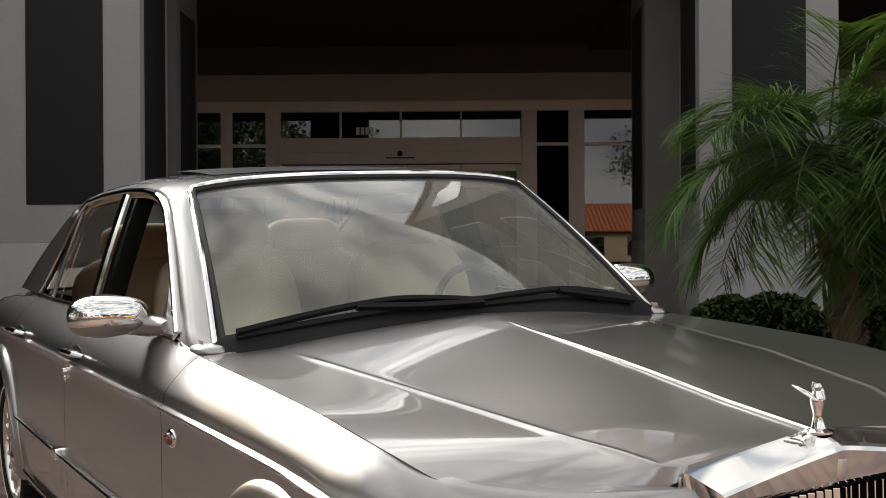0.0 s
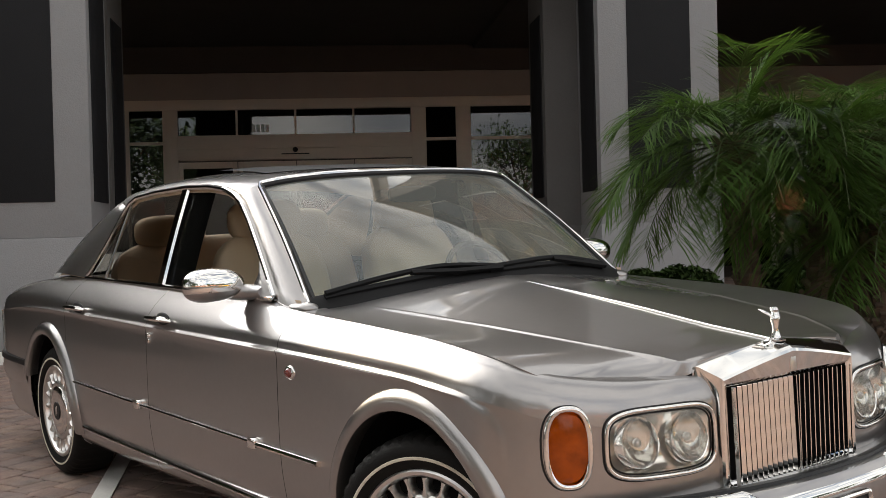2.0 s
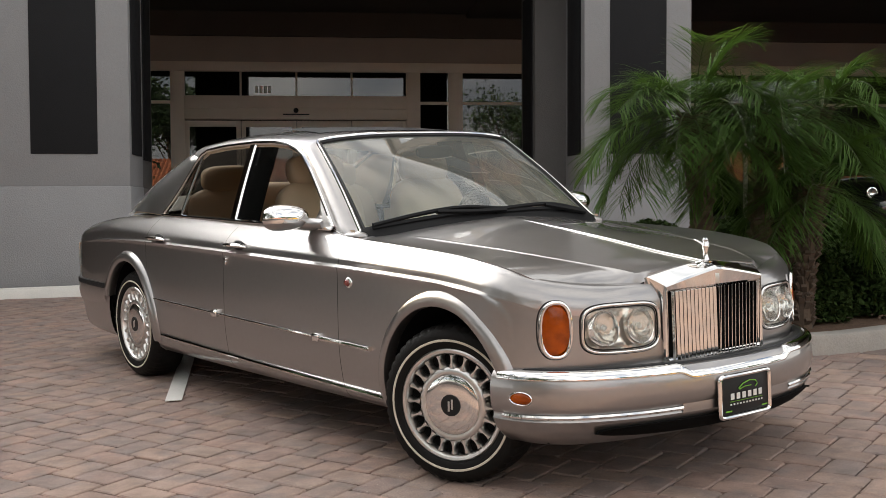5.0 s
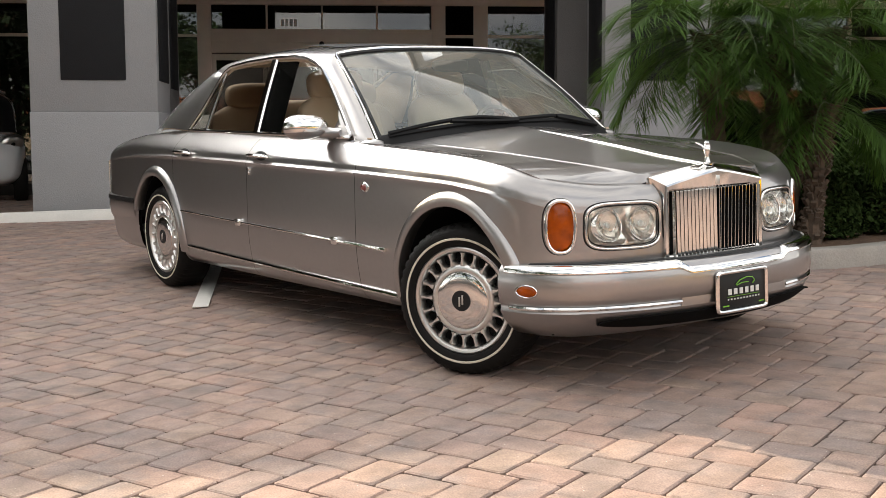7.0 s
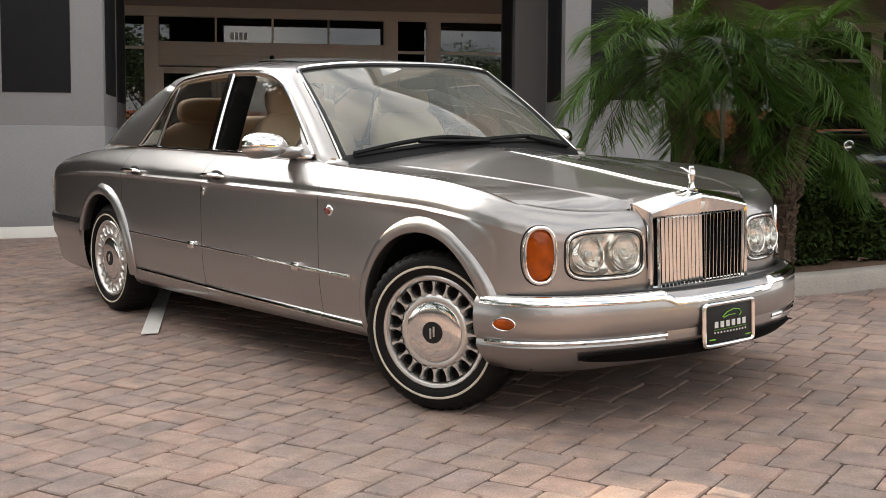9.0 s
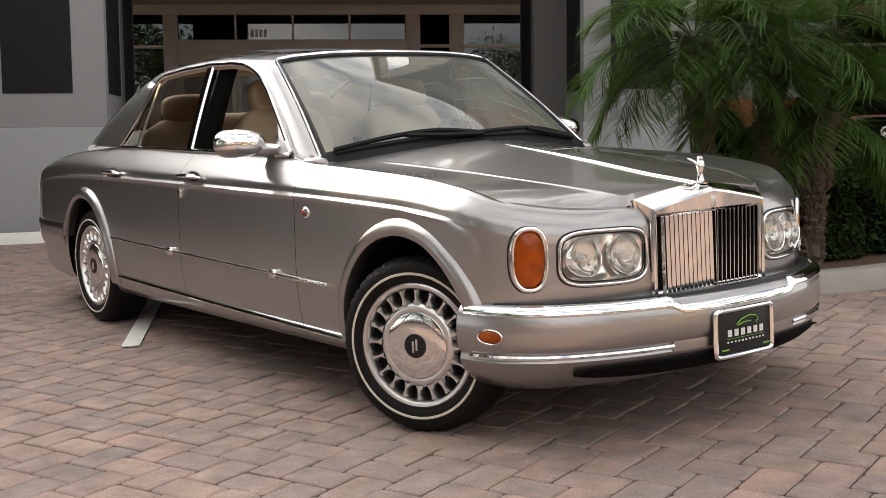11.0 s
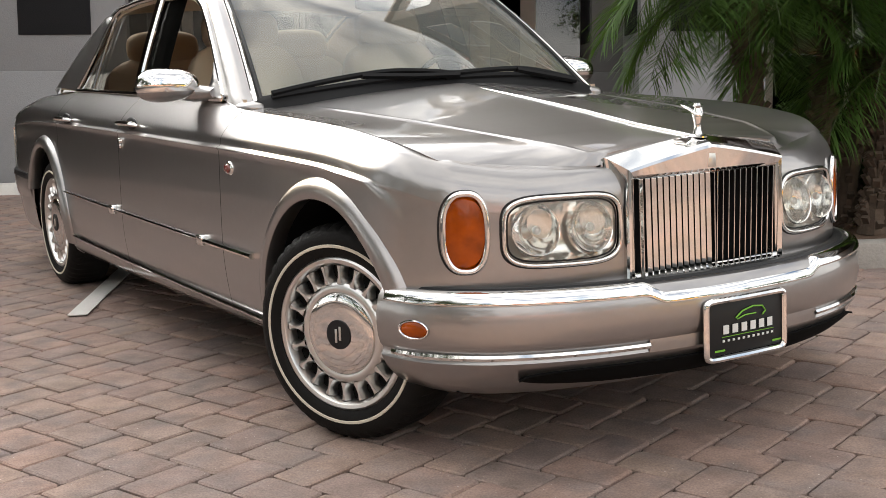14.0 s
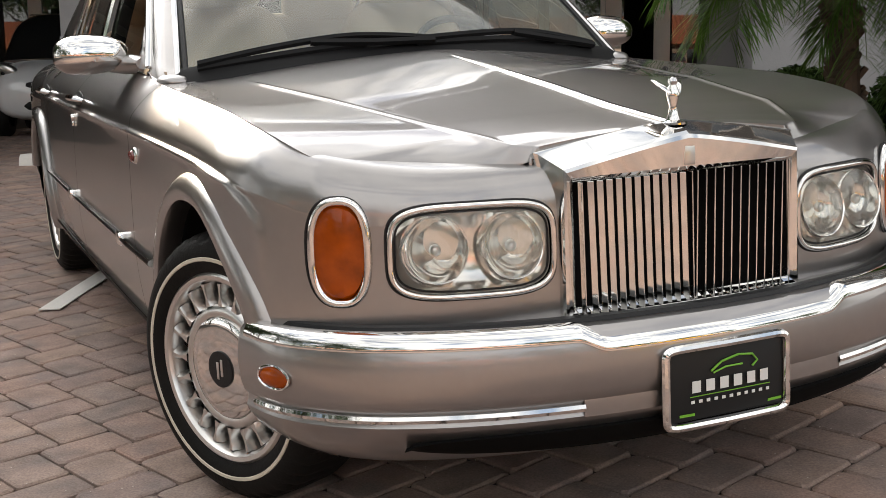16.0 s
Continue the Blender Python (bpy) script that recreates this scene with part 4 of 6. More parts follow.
def ring(x, yb, zb, yt, zt, zp, xb=None, n=10):
    """A section of the shell: a straight foot at xb, upright sides and a shallow gable."""
    xb = x if xb is None else xb
    pts = [(xb, -yb + 2 * yb * k / n, zb) for k in range(n, 0, -1)]
    pts += [(xb + (x - xb) * k / n, -yb - (yt - yb) * (k / n) ** 4, zb + (zt - zb) * k / n) for k in range(n)]
    pts += [(x, -yt + 2 * yt * k / (2 * n), zt + (zp - zt) * (1 - abs(k / n - 1) ** 1.15)) for k in range(2 * n)]
    pts += [(x + (xb - x) * k / n, yb + (yt - yb) * (1 - k / n) ** 4, zt + (zb - zt) * k / n) for k in range(n)]
    return pts


rings = [ring(GX - 0.07, 0.268, 0.486, 0.268, 0.728, 0.729), ring(GX - 0.004, 0.270, 0.484, 0.270, 0.730, 0.731), ring(GX, 0.273, 0.481, 0.273, 0.734, 0.735),
         ring(GX + 0.004, 0.279, 0.475, 0.279, 0.739, 0.742), ring(GX + 0.0075, 0.290, 0.466, 0.290, 0.750, 0.798, GX + 0.0056), ring(GX + 0.004, 0.295, 0.461, 0.295, 0.756, 0.806, GX + 0.003), ring(GX - 0.005, 0.298, 0.459, 0.298, 0.760, 0.812),
         ring(GX - 0.050, 0.300, 0.457, 0.322, 0.784, 0.829), ring(GX - 0.055, 0.301, 0.457, 0.330, 0.787, 0.832), ring(GX - 0.062, 0.301, 0.457, 0.333, 0.784, 0.830), ring(GX - 0.075, 0.301, 0.458, 0.331, 0.766, 0.815), ring(GX - 0.13, 0.292, 0.46, 0.318, 0.755, 0.80)]
grille = part("radiator_grille", grid([[Vector(p) for p in r] for r in rings], close_v=True), CHROME, car, "polished chrome radiator shell with a shallow gable", sharp=9)
part("grille_backing", box(0.545, 0.565, -0.285, 0.285, 0.465, 0.745), VOID, grille, "near-black sheet for the shaded space behind the vanes")
vane = finish(box(-0.0132, 0.0, -0.0014, 0.0014, 0.4785, 0.739, 0.0009), "vane", CHROME, 12)
for k in range(25):
    y = -0.264 + 0.528 * k / 24
    ob = new("vane", vane)
    ob.parent = grille
    ob.matrix_local = Matrix.Translation((GX + 0.0015, y, 0.6)) @ Matrix.Rotation(radians(12 if k == 0 else 46 if y < -0.002 else (-40 if y > 0.002 else 0)), 4, 'Z') @ Matrix.Translation((0, 0, -0.6))
part("grille_badge", box(GX - 0.004, GX + 0.0065, -0.014, 0.014, 0.744, 0.786, 0.003), CHROME_SOFT, grille, "small plain badge plate")
# black tubes that draw the shadow gap beside the shell as colour
for s in (-1, 1):
    part("grille_seal", tube([(GX - 0.060, s * 0.309, 0.472), (GX - 0.062, s * 0.309, 0.60), (GX - 0.064, s * 0.318, 0.70), (GX - 0.070, s * 0.338, 0.768)], 0.008, n=6), BLACK, grille, "black strip for the shadow gap beside the radiator shell")
# mascot: a plain winged shape
bm = bmesh.new()
add_lathe(bm, [(0.028, 0.0), (0.028, 0.004), (0.015, 0.009), (0.011, 0.020), (0.008, 0.036), (0.012, 0.050), (0.014, 0.061), (0.010, 0.072), (0.008, 0.079), (0.011, 0.086), (0.008, 0.093), (0.0, 0.095)], 16, Matrix.Translation((0.583, 0, 0.822)) @ pose(0, 0, 0, 90))
for s in (-1, 1):
    add_tube(bm, [(0.588, s * 0.006, 0.884), (0.574, s * 0.016, 0.897), (0.560, s * 0.024, 0.906), (0.548, s * 0.028, 0.910)], [0.008, 0.012, 0.010, 0.003], n=8, flat=0.4)
part("mascot", bm, CHROME, car, "small polished winged mascot")

# lamps
for side in (-1, 1):
    def on_nose(y, z, out=0.0):
        return Vector((nose_x(y) + out, side * y, z))

    # headlamp: bezel, silver housing, two round lamps, clear cover
    bz = [on_nose(LAMP_C[0] + a, LAMP_C[1] + b, 0.004) for a, b in superellipse(LAMP_A + 0.003, LAMP_B + 0.003, 4.2, 56)]
    lampo = part("headlamp", tube(bz, 0.006, n=10, closed=True), CHROME, car, "twin round headlamp behind a clear cover")
    bz = [on_nose(LAMP_C[0] + a, LAMP_C[1] + b, 0.0) for a, b in superellipse(LAMP_A + 0.009, LAMP_B + 0.009, 4.2, 56)]
    part("bezel_seal", tube(bz, 0.003, n=6, closed=True), BLACK, lampo)
    bz = [on_nose(LAMP_C[0] + a, LAMP_C[1] + b, -0.003) for a, b in superellipse(LAMP_A - 0.007, LAMP_B - 0.007, 4.2, 56)]
    part("lens_seal", tube(bz, 0.0025, n=6, closed=True), BLACK, lampo)
    se = superellipse(1, 1, 4.2, 56)
    rows = [[on_nose(LAMP_C[0] + a * LAMP_A * s, LAMP_C[1] + b * LAMP_B * s, d) for a, b in se] for s, d in ((0.985, -0.004), (0.93, -0.012), (0.75, -0.022), (0.45, -0.029), (0.001, -0.031))]
    part("lamp_housing", grid(rows, close_v=True), LAMP_BACK, lampo, "polished lamp housing")
    rows = [[on_nose(LAMP_C[0] + a * LAMP_A * s, LAMP_C[1] + b * LAMP_B * s, 0.001 + d) for a, b in se] for s, d in ((0.94, -0.004), (0.85, 0.0), (0.5, 0.005), (0.001, 0.006))]
    part("lamp_cover", grid(rows, close_v=True), LENS, lampo, "clear lamp cover")
    for yc in (0.544, 0.396):
        xc = nose_x(yc) - 0.014
        m = Matrix.Translation((xc, side * yc, 0.615)) @ pose(0, 0, 0, 0, 0, 90) @ Matrix.Rotation(radians(-11), 4, 'X')
        bm = bmesh.new()
        add_lathe(bm, [(0.069, 0.010), (0.067, -0.012), (0.065, -0.017), (0.061, -0.014), (0.054, -0.002), (0.039, 0.010), (0.020, 0.016), (0.0, 0.018)], 36, m)
        rf = part("reflector", bm, BOWL, lampo, "bright reflector bowl")
        bm = bmesh.new()
        add_lathe(bm, [(0.059, -0.018), (0.044, -0.024), (0.02, -0.028), (0.0, -0.028)], 36, m)
        part("lamp_glass", bm, RIBBED if yc < 0.5 else LENS, rf, "ribbed round lamp glass" if yc < 0.5 else "clear round lamp glass")
        bm = bmesh.new()
        bmesh.ops.create_uvsphere(bm, u_segments=14, v_segments=8, radius=0.012, matrix=m @ Matrix.Translation((0, -0.002, 0)))
        part("bulb_cap", bm, CHROME_SOFT, rf)
    # amber turn lamp
    bz = [on_nose(FLASH_C[0] + a, FLASH_C[1] + b, 0.006) for a, b in superellipse(FLASH_A + 0.001, FLASH_B + 0.001, 2.6, 44)]
    fl = part("turn_lamp", tube(bz, 0.0085, n=10, closed=True), CHROME, car, "chrome-rimmed amber turn lamp")
    bz = [on_nose(FLASH_C[0] + a, FLASH_C[1] + b, 0.0) for a, b in superellipse(FLASH_A + 0.008, FLASH_B + 0.008, 2.6, 44)]
    part("turn_lamp_seal", tube(bz, 0.003, n=6, closed=True), BLACK, fl)
    se = superellipse(1, 1, 2.6, 44)
    rows = [[on_nose(FLASH_C[0] + a * FLASH_A * s, FLASH_C[1] + b * FLASH_B * s, d) for a, b in se] for s, d in ((0.95, -0.004), (0.85, 0.008), (0.5, 0.014), (0.001, 0.016))]
    part("turn_lens", grid(rows, close_v=True), AMBER, fl, "moulded amber lens")

# front bumper
BUMP = [(0.765, 0.0), (0.760, 0.2), (0.739, 0.355), (0.705, 0.49), (0.654, 0.613), (0.589, 0.716), (0.507, 0.797), (0.42, 0.847), (0.312, 0.872)]


def sweep_bumper(path, section, side_pair=True, u0=0.0, u1=None, n=40, drop=None):
    """A section of (outward, z) carried round the car's front from the middle or from u0 on; both sides if side_pair."""
    u1 = len(path) - 1 if u1 is None else u1
    rows = []
    us = list(np.linspace(u0, u1, n))
    order = [(-1, u) for u in reversed(us)] + [(1, u) for u in us[1 if u0 == 0 else 0:]] if side_pair is True else [(side_pair, u) for u in us]
    for s, u in order:
        p = spline(path, u)
        d = spline(path, min(u + 0.02, len(path) - 1)) - spline(path, max(u - 0.02, 0))
        nrm = np.array((d[1], -d[0])) / (np.linalg.norm(d) + 1e-9)
        if u < 0.02:
            nrm = np.array((1.0, 0.0))
        f = drop(u) if drop else 0.0
        low = 0.5 + 0.5 * min(1.0, u / 5)
        rows.append([Vector((p[0] + nrm[0] * (o + 0.1 * f), s * (p[1] + nrm[1] * (o + 0.1 * f)), z - f - low * (0.007 + 0.092 * (0.47 - z)))) for o, z in section])
    return grid(rows)


def strip_step(u):
    t = min(1.0, max(0.0, (1.86 - u) / 0.44))
    return 0.022 * t * t * (3 - 2 * t)


bumper = part("front_bumper", sweep_bumper(BUMP, [(-0.16, 0.470), (-0.05, 0.478), (-0.018, 0.476), (-0.004, 0.462), (0.002, 0.445), (0.006, 0.420), (0.0065, 0.395), (0.003, 0.366), (-0.004, 0.346), (-0.012, 0.338), (-0.012, 0.326), (-0.007, 0.316), (-0.026, 0.286), (-0.060, 0.254), (-0.100, 0.230), (-0.15, 0.213), (-0.22, 0.204)]), PAINT, car, "body-coloured bumper")
for s in (-1, 1):
    part("bumper_low_strip", sweep_bumper(BUMP, [(-0.012, 0.338), (-0.002, 0.3385), (0.001, 0.332), (-0.002, 0.3255), (-0.012, 0.326)], side_pair=s, u0=1.75, u1=7.58), CHROME, bumper, "slim chrome strip")
part("bumper_top_strip", sweep_bumper(BUMP, [(-0.030, 0.477), (-0.026, 0.484), (-0.014, 0.4835), (-0.003, 0.477), (0.003, 0.468), (0.0065, 0.459), (0.0065, 0.454), (0.001, 0.452)], u0=0.0, u1=7.72, n=110, drop=strip_step), CHROME, bumper, "chrome bumper strip stepping down under the grille")
part("centre_panel", sweep_bumper(BUMP, [(-0.004, 0.347), (-0.0035, 0.338), (-0.004, 0.326), (-0.0045, 0.315)], u0=0.0, u1=1.76), PAINT, bumper)
# black strip: the shaded gap between body and bumper, put in as colour
part("bumper_seal", sweep_bumper(BUMP, [(-0.075, 0.482), (-0.060, 0.488), (-0.046, 0.486), (-0.042, 0.478)], u0=0.0, u1=7.6, n=80), BLACK, bumper, "black strip standing in for the dark gap over the bumper")
rows = []
for g in np.linspace(-1, 1, 61):
    p = spline(BUMP, abs(g) * 4.35)
    d = spline(BUMP, abs(g) * 4.35 + 0.02) - spline(BUMP, max(abs(g) * 4.35 - 0.02, 0))
    nr = np.array((d[1], -d[0])) / np.linalg.norm(d)
    w = (1 - abs(g) ** 4) ** 0.5
    rows.append([Vector((p[0] + nr[0] * o, math.copysign(1, g) * (p[1] + nr[1] * o), z - 0.017)) for o, z in ((-0.028, 0.266 + 0.031 * w), (-0.010, 0.266 + 0.027 * w), (-0.028, 0.266), (-0.034 - 0.020 * w, 0.266 - 0.022 * w), (-0.08, 0.266 - 0.027 * w))])
part("lower_intake", grid(rows), VOID, bumper, "black lower air intake")
for s in (-1, 1):
    p = spline(BUMP, 7.0)
    bm = bmesh.new()
    bmesh.ops.create_uvsphere(bm, u_segments=24, v_segments=12, radius=0.04, matrix=Matrix.Translation((0.445, s * 0.840, 0.380)) @ pose(0, 0, 0, 0, 0, s * -25) @ Matrix.Diagonal((1.05, 0.3, 0.52, 1)))
    part("side_marker", bm, AMBER, bumper, "small amber side marker")
    part("marker_rim", tube([Matrix.Translation((0.447, s * 0.844, 0.380)) @ pose(0, 0, 0, 0, 0, s * -25) @ Vector((0.044 * math.cos(a), 0, 0.023 * math.sin(a))) for a in np.linspace(0, 2 * math.pi, 28)[:-1]], 0.003, n=6, closed=True), CHROME, bumper)

# number plate with its dealer frame: words and marks as plain bars
plate = part("number_plate", box(0.7700, 0.7780, -0.155, 0.127, 0.268, 0.408, 0.004), PLATE_BLACK, bumper, "black dealer plate in a chrome frame")
bm = bmesh.new()
add_tube(bm, [(0.7800, -0.014 + a, 0.337 + b) for a, b in superellipse(0.147, 0.077, 14, 60)], 0.0085, n=8, closed=True)
part("plate_frame", bm, CHROME, bumper, "chrome plate frame")
bm = bmesh.new()
for k in range(6):
    add_box(bm, 0.7785, 0.7795, -0.100 + 0.033 * k, -0.080 + 0.033 * k, 0.324, 0.347)
for k in range(11):
    add_box(bm, 0.7785, 0.7795, -0.103 + 0.0183 * k, -0.095 + 0.0183 * k, 0.303, 0.309)
part("plate_lettering", bm, PLATE_WHITE, bumper, "pale lettering as plain bars")
bm = bmesh.new()
add_tube(bm, [(0.7790, y, z) for y, z in ((-0.055, 0.362), (-0.03, 0.378), (0.01, 0.386), (0.045, 0.382), (0.058, 0.368), (0.045, 0.358))], 0.0022, n=6)
add_tube(bm, [(0.7790, y, z) for y, z in ((-0.05, 0.358), (-0.02, 0.366), (0.02, 0.366))], 0.0018, n=6)
add_box(bm, 0.7785, 0.7792, -0.105, 0.09, 0.3155, 0.3172)
for y0 in (-0.13, 0.085):
    add_box(bm, 0.7785, 0.7795, y0, y0 + 0.035, 0.279, 0.284)
part("plate_emblem", bm, PLATE_GREEN, bumper, "green line emblem")

# rear bumper
RB = [(-4.475, 0.0), (-4.465, 0.3), (-4.415, 0.55), (-4.335, 0.715), (-4.195, 0.805), (-3.96, 0.850), (-3.55, 0.874)]


def rear_sweep(section, u0=0.0):
    rows = []
    us = list(np.linspace(u0, len(RB) - 1, 30))
    for s, u in [(-1, v) for v in reversed(us)] + [(1, v) for v in us[1:]]:
        p = spline(RB, u)
        d = spline(RB, min(u + 0.02, len(RB) - 1)) - spline(RB, max(u - 0.02, 0))
        nrm = np.array((-d[1], d[0])) / (np.linalg.norm(d) + 1e-9)
        if u < 0.02:
            nrm = np.array((-1.0, 0.0))
        rows.append([Vector((p[0] + nrm[0] * o, s * (p[1] + nrm[1] * o), z)) for o, z in section])
    return grid(rows)


rbump = part("rear_bumper", rear_sweep([(-0.15, 0.548), (-0.02, 0.545), (0.0, 0.525), (0.004, 0.47), (-0.006, 0.42), (-0.035, 0.36), (-0.085, 0.31), (-0.16, 0.28), (-0.26, 0.27)]), PAINT, car, "body-coloured rear bumper")
part("rear_bumper_strip", rear_sweep([(-0.05, 0.549), (-0.02, 0.555), (0.004, 0.545), (0.007, 0.520), (0.003, 0.515)]), BLACK, rbump, "dark rubbing strip")

# tail lamps: slim chrome-edged units wrapped round the rear corners
for side in (-1, 1):
    us = np.linspace(hull_u(-4.16), hull_u(-4.345), 10)
    rows = [[hull_point(u, v) for v in np.linspace(3.2, 6.6, 9)] for u in us]
    rows = [[(p[0] - 0.004, side * (p[1] + 0.004), p[2]) for p in r] for r in rows]
    tl = part("tail_lamp", grid(rows), RED_LENS, car, "red tail lamp with a chrome edge")
    part("tail_lamp_edge", tube([Vector(p) for p in rows[0]], 0.006, n=8), CHROME, tl)

# door mirrors
for side in (-1, 1):
    bm = bmesh.new()
    bmesh.ops.create_uvsphere(bm, u_segments=36, v_segments=20, radius=1.0)
    for v in bm.verts:
        x, y, z = v.co
        sx = math.copysign(abs(x) ** 0.8, x)
        y2 = math.copysign(abs(y) ** 0.75, y)
        z2 = math.copysign(abs(z) ** 0.85, z)
        v.co = Vector((-1.135 + (0.075 if x > 0 else 0.030) * sx, side * (0.918 + 0.112 * y2 * side * side), 0.999 + 0.058 * z2 * (1 - 0.12 * y2 * side)))
    low = [f for f in bm.faces if f.calc_center_median().z < 0.980]
    for f in low:
        f.material_index = 1
    mir = part("door_mirror", bm, (CHROME, PAINT), car, "chrome-capped door mirror", sharp=80)
    part("mirror_arm", tube([(-1.135, side * 0.86, 0.975), (-1.11, side * 0.815, 0.966), (-1.06, side * 0.79, 0.965), (-1.01, side * 0.785, 0.968)], [0.042, 0.040, 0.036, 0.024], n=14, flat=0.75), PAINT, mir)
    bm = bmesh.new()
    tri = [[(-0.935, 0.950), (-1.00, 0.951), (-1.075, 0.952), (-1.125, 0.953)], [(-0.975, 0.985), (-1.01, 0.988), (-1.06, 0.988), (-1.10, 0.985)], [(-1.03, 1.03), (-1.045, 1.034), (-1.062, 1.034), (-1.077, 1.03)], [(-1.078, 1.072), (-1.079, 1.073), (-1.080, 1.073), (-1.081, 1.072)]]
    add_grid(bm, [[Vector((x, side * (yw(z) + (0.016 if 0 < k < 3 else 0.006)), z)) for k, (x, z) in enumerate(r)] for r in tri])
    part("mirror_sail", bm, PAINT, mir, "painted triangular sail panel")

def cushion(cx, cy, cz, hx, hy, hz, p=0.6, m=None, seg=(28, 16)):
    bm = bmesh.new()
    bmesh.ops.create_uvsphere(bm, u_segments=seg[0], v_segments=seg[1], radius=1.0)
    for v in bm.verts:
        q = [math.copysign(abs(c) ** p, c) for c in v.co]
        v.co = Vector((hx * q[0], hy * q[1], hz * q[2]))
        if m is not None:
            v.co = m @ v.co
        v.co += Vector((cx, cy, cz))
    return bm


# cowl and wipers
rows = []
for s in np.linspace(-1, 1, 25):
    p = screen_point(s, 0)
    rows.append([p + Vector((0.14 * (1 - 0.3 * s * s), 0, -0.07)), p + Vector((0.045, 0, -0.024)), p + Vector((0.012, 0, 0.010)), screen_point(s, 0.065 * (1 - 0.5 * abs(s))) + Vector((0.006, 0, 0.008))])
part("cowl", grid(rows), WIPER, car, "black scuttle panel below the screen")
for s in (-1, 1):
    part("cowl_corner", grid([[Vector((x, s * (y0 + (y1 - y0) * k / 3), z0 + (z1 - z0) * k / 3)) for k in range(4)] for x, y0, z0, y1, z1 in ((-0.70, 0.800, 0.902, 0.690, 0.910), (-0.75, 0.797, 0.908, 0.700, 0.918), (-0.82, 0.794, 0.920, 0.715, 0.932), (-0.92, 0.792, 0.944, 0.735, 0.958))]), PAINT, car)
for s in (-1, 1):
    part("pillar_foot", cushion(-0.805, s * 0.745, 0.916, 0.065, 0.046, 0.022, 0.85), PAINT, car)
for pts in ([(-0.93, 0.020), (-0.70, 0.052), (-0.48, 0.075), (-0.30, 0.083), (-0.12, 0.064), (0.02, 0.04)], [(-0.05, 0.04), (0.2, 0.062), (0.42, 0.078), (0.58, 0.072), (0.78, 0.040), (0.86, 0.02)]):
    w = part("wiper", tube([screen_point(s, t) + Vector((0.020, 0, 0.020)) for s, t in [spline(pts, v) for v in np.linspace(0, len(pts) - 1, 24)]], 0.011, n=6), WIPER, car, "black wiper arm and blade")
    a, b = pts[0], pts[2]
    part("wiper_blade", tube([screen_point(a[0] + (b[0] - a[0]) * t * 1.5, a[1] - 0.005 + (b[1] - a[1]) * t * 0.75) + Vector((0.012, 0, 0.008)) for t in np.linspace(0, 1, 12)], 0.013, n=6), WIPER, w)
    part("wiper_arm", tube([screen_point(s, t) + Vector((0.024, 0, 0.016)) for s, t in (pts[2], ((pts[2][0] + pts[-1][0]) / 2, 0.045), pts[-1])], 0.017, n=6, flat=0.7), WIPER, w)


# wheels
def wheel(x, y, z, steer, mirror):
    m = Matrix.Translation((x, y, z)) @ pose(0, 0, 0, 0, 0, steer + (180 if mirror else 0)) @ Matrix.Diagonal((1.03, 1.02, 1.03, 1))
    bm = bmesh.new()
    add_lathe(bm, [(0.150, 0.02), (0.206, -0.02), (0.212, -0.080), (0.221, -0.088), (0.221, -0.097), (0.215, -0.102), (0.205, -0.100), (0.198, -0.091), (0.196, -0.055)], 64)
    add_lathe(bm, [(0.147, -0.055), (0.146, -0.083), (0.139, -0.091), (0.128, -0.094), (0.119, -0.091), (0.116, -0.080), (0.115, -0.07)], 64)
    w = part("wheel", bm, CHROME_SOFT, car, "silver alloy wheel with slotted rim and polished cap")
    w.matrix_local = m
    bm = bmesh.new()
    prof = [(0.208, -0.078), (0.219, -0.096), (0.231, -0.106), (0.250, -0.111), (0.272, -0.109), (0.290, -0.100), (0.303, -0.086), (0.309, -0.075), (0.3125, -0.055), (0.313, 0.0), (0.3125, 0.055), (0.303, 0.086), (0.27, 0.105), (0.21, 0.09)]
    vs = add_grid(bm, [[Vector((r * math.cos(2 * math.pi * i / 144), y, r * math.sin(2 * math.pi * i / 144))) * (0.975 if (i % 3 == 0 and k in (6, 7, 8)) else 1.0) for k, (r, y) in enumerate(prof)] for i in range(144)], close_u=True)
    part("tyre", bm, RUBBER, w, "black tyre with fine white line")
    bm = bmesh.new()
    add_lathe(bm, [(0.2485, -0.1105), (0.250, -0.1128), (0.2565, -0.1126), (0.258, -0.110)], 72)
    part("white_line", bm, WHITEWALL, w, "fine white sidewall line")
    # near-black ring that puts the shade behind the fins into colour
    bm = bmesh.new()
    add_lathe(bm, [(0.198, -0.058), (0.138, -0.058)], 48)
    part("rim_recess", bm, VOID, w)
    for k in range(20):
        sp0 = new("fin", FIN)
        sp0.parent = w
        sp0.matrix_local = Matrix.Rotation(2 * math.pi * k / 20, 4, 'Y')
    bm = bmesh.new()
    add_lathe(bm, [(0.1185, -0.089), (0.1165, -0.0945), (0.111, -0.0970), (0.090, -0.0998), (0.060, -0.1016), (0.0, -0.1028)], 56)
    cap = part("hub_cap", bm, CHROME, w, "polished hub cap")
    bm = bmesh.new()
    add_lathe(bm, [(0.043, -0.100), (0.042, -0.1055), (0.0, -0.106)], 36)
    part("cap_badge", bm, BLACK, cap, "black centre badge")
    bm = bmesh.new()
    for k in (-1, 1):
        add_box(bm, k * 0.007 - 0.004, k * 0.007 + 0.004, -0.1075, -0.1055, -0.020 + k * 0.004, 0.020 + k * 0.004, 0.001)
    part("badge_mark", bm, CHROME_SOFT, cap)
    return w


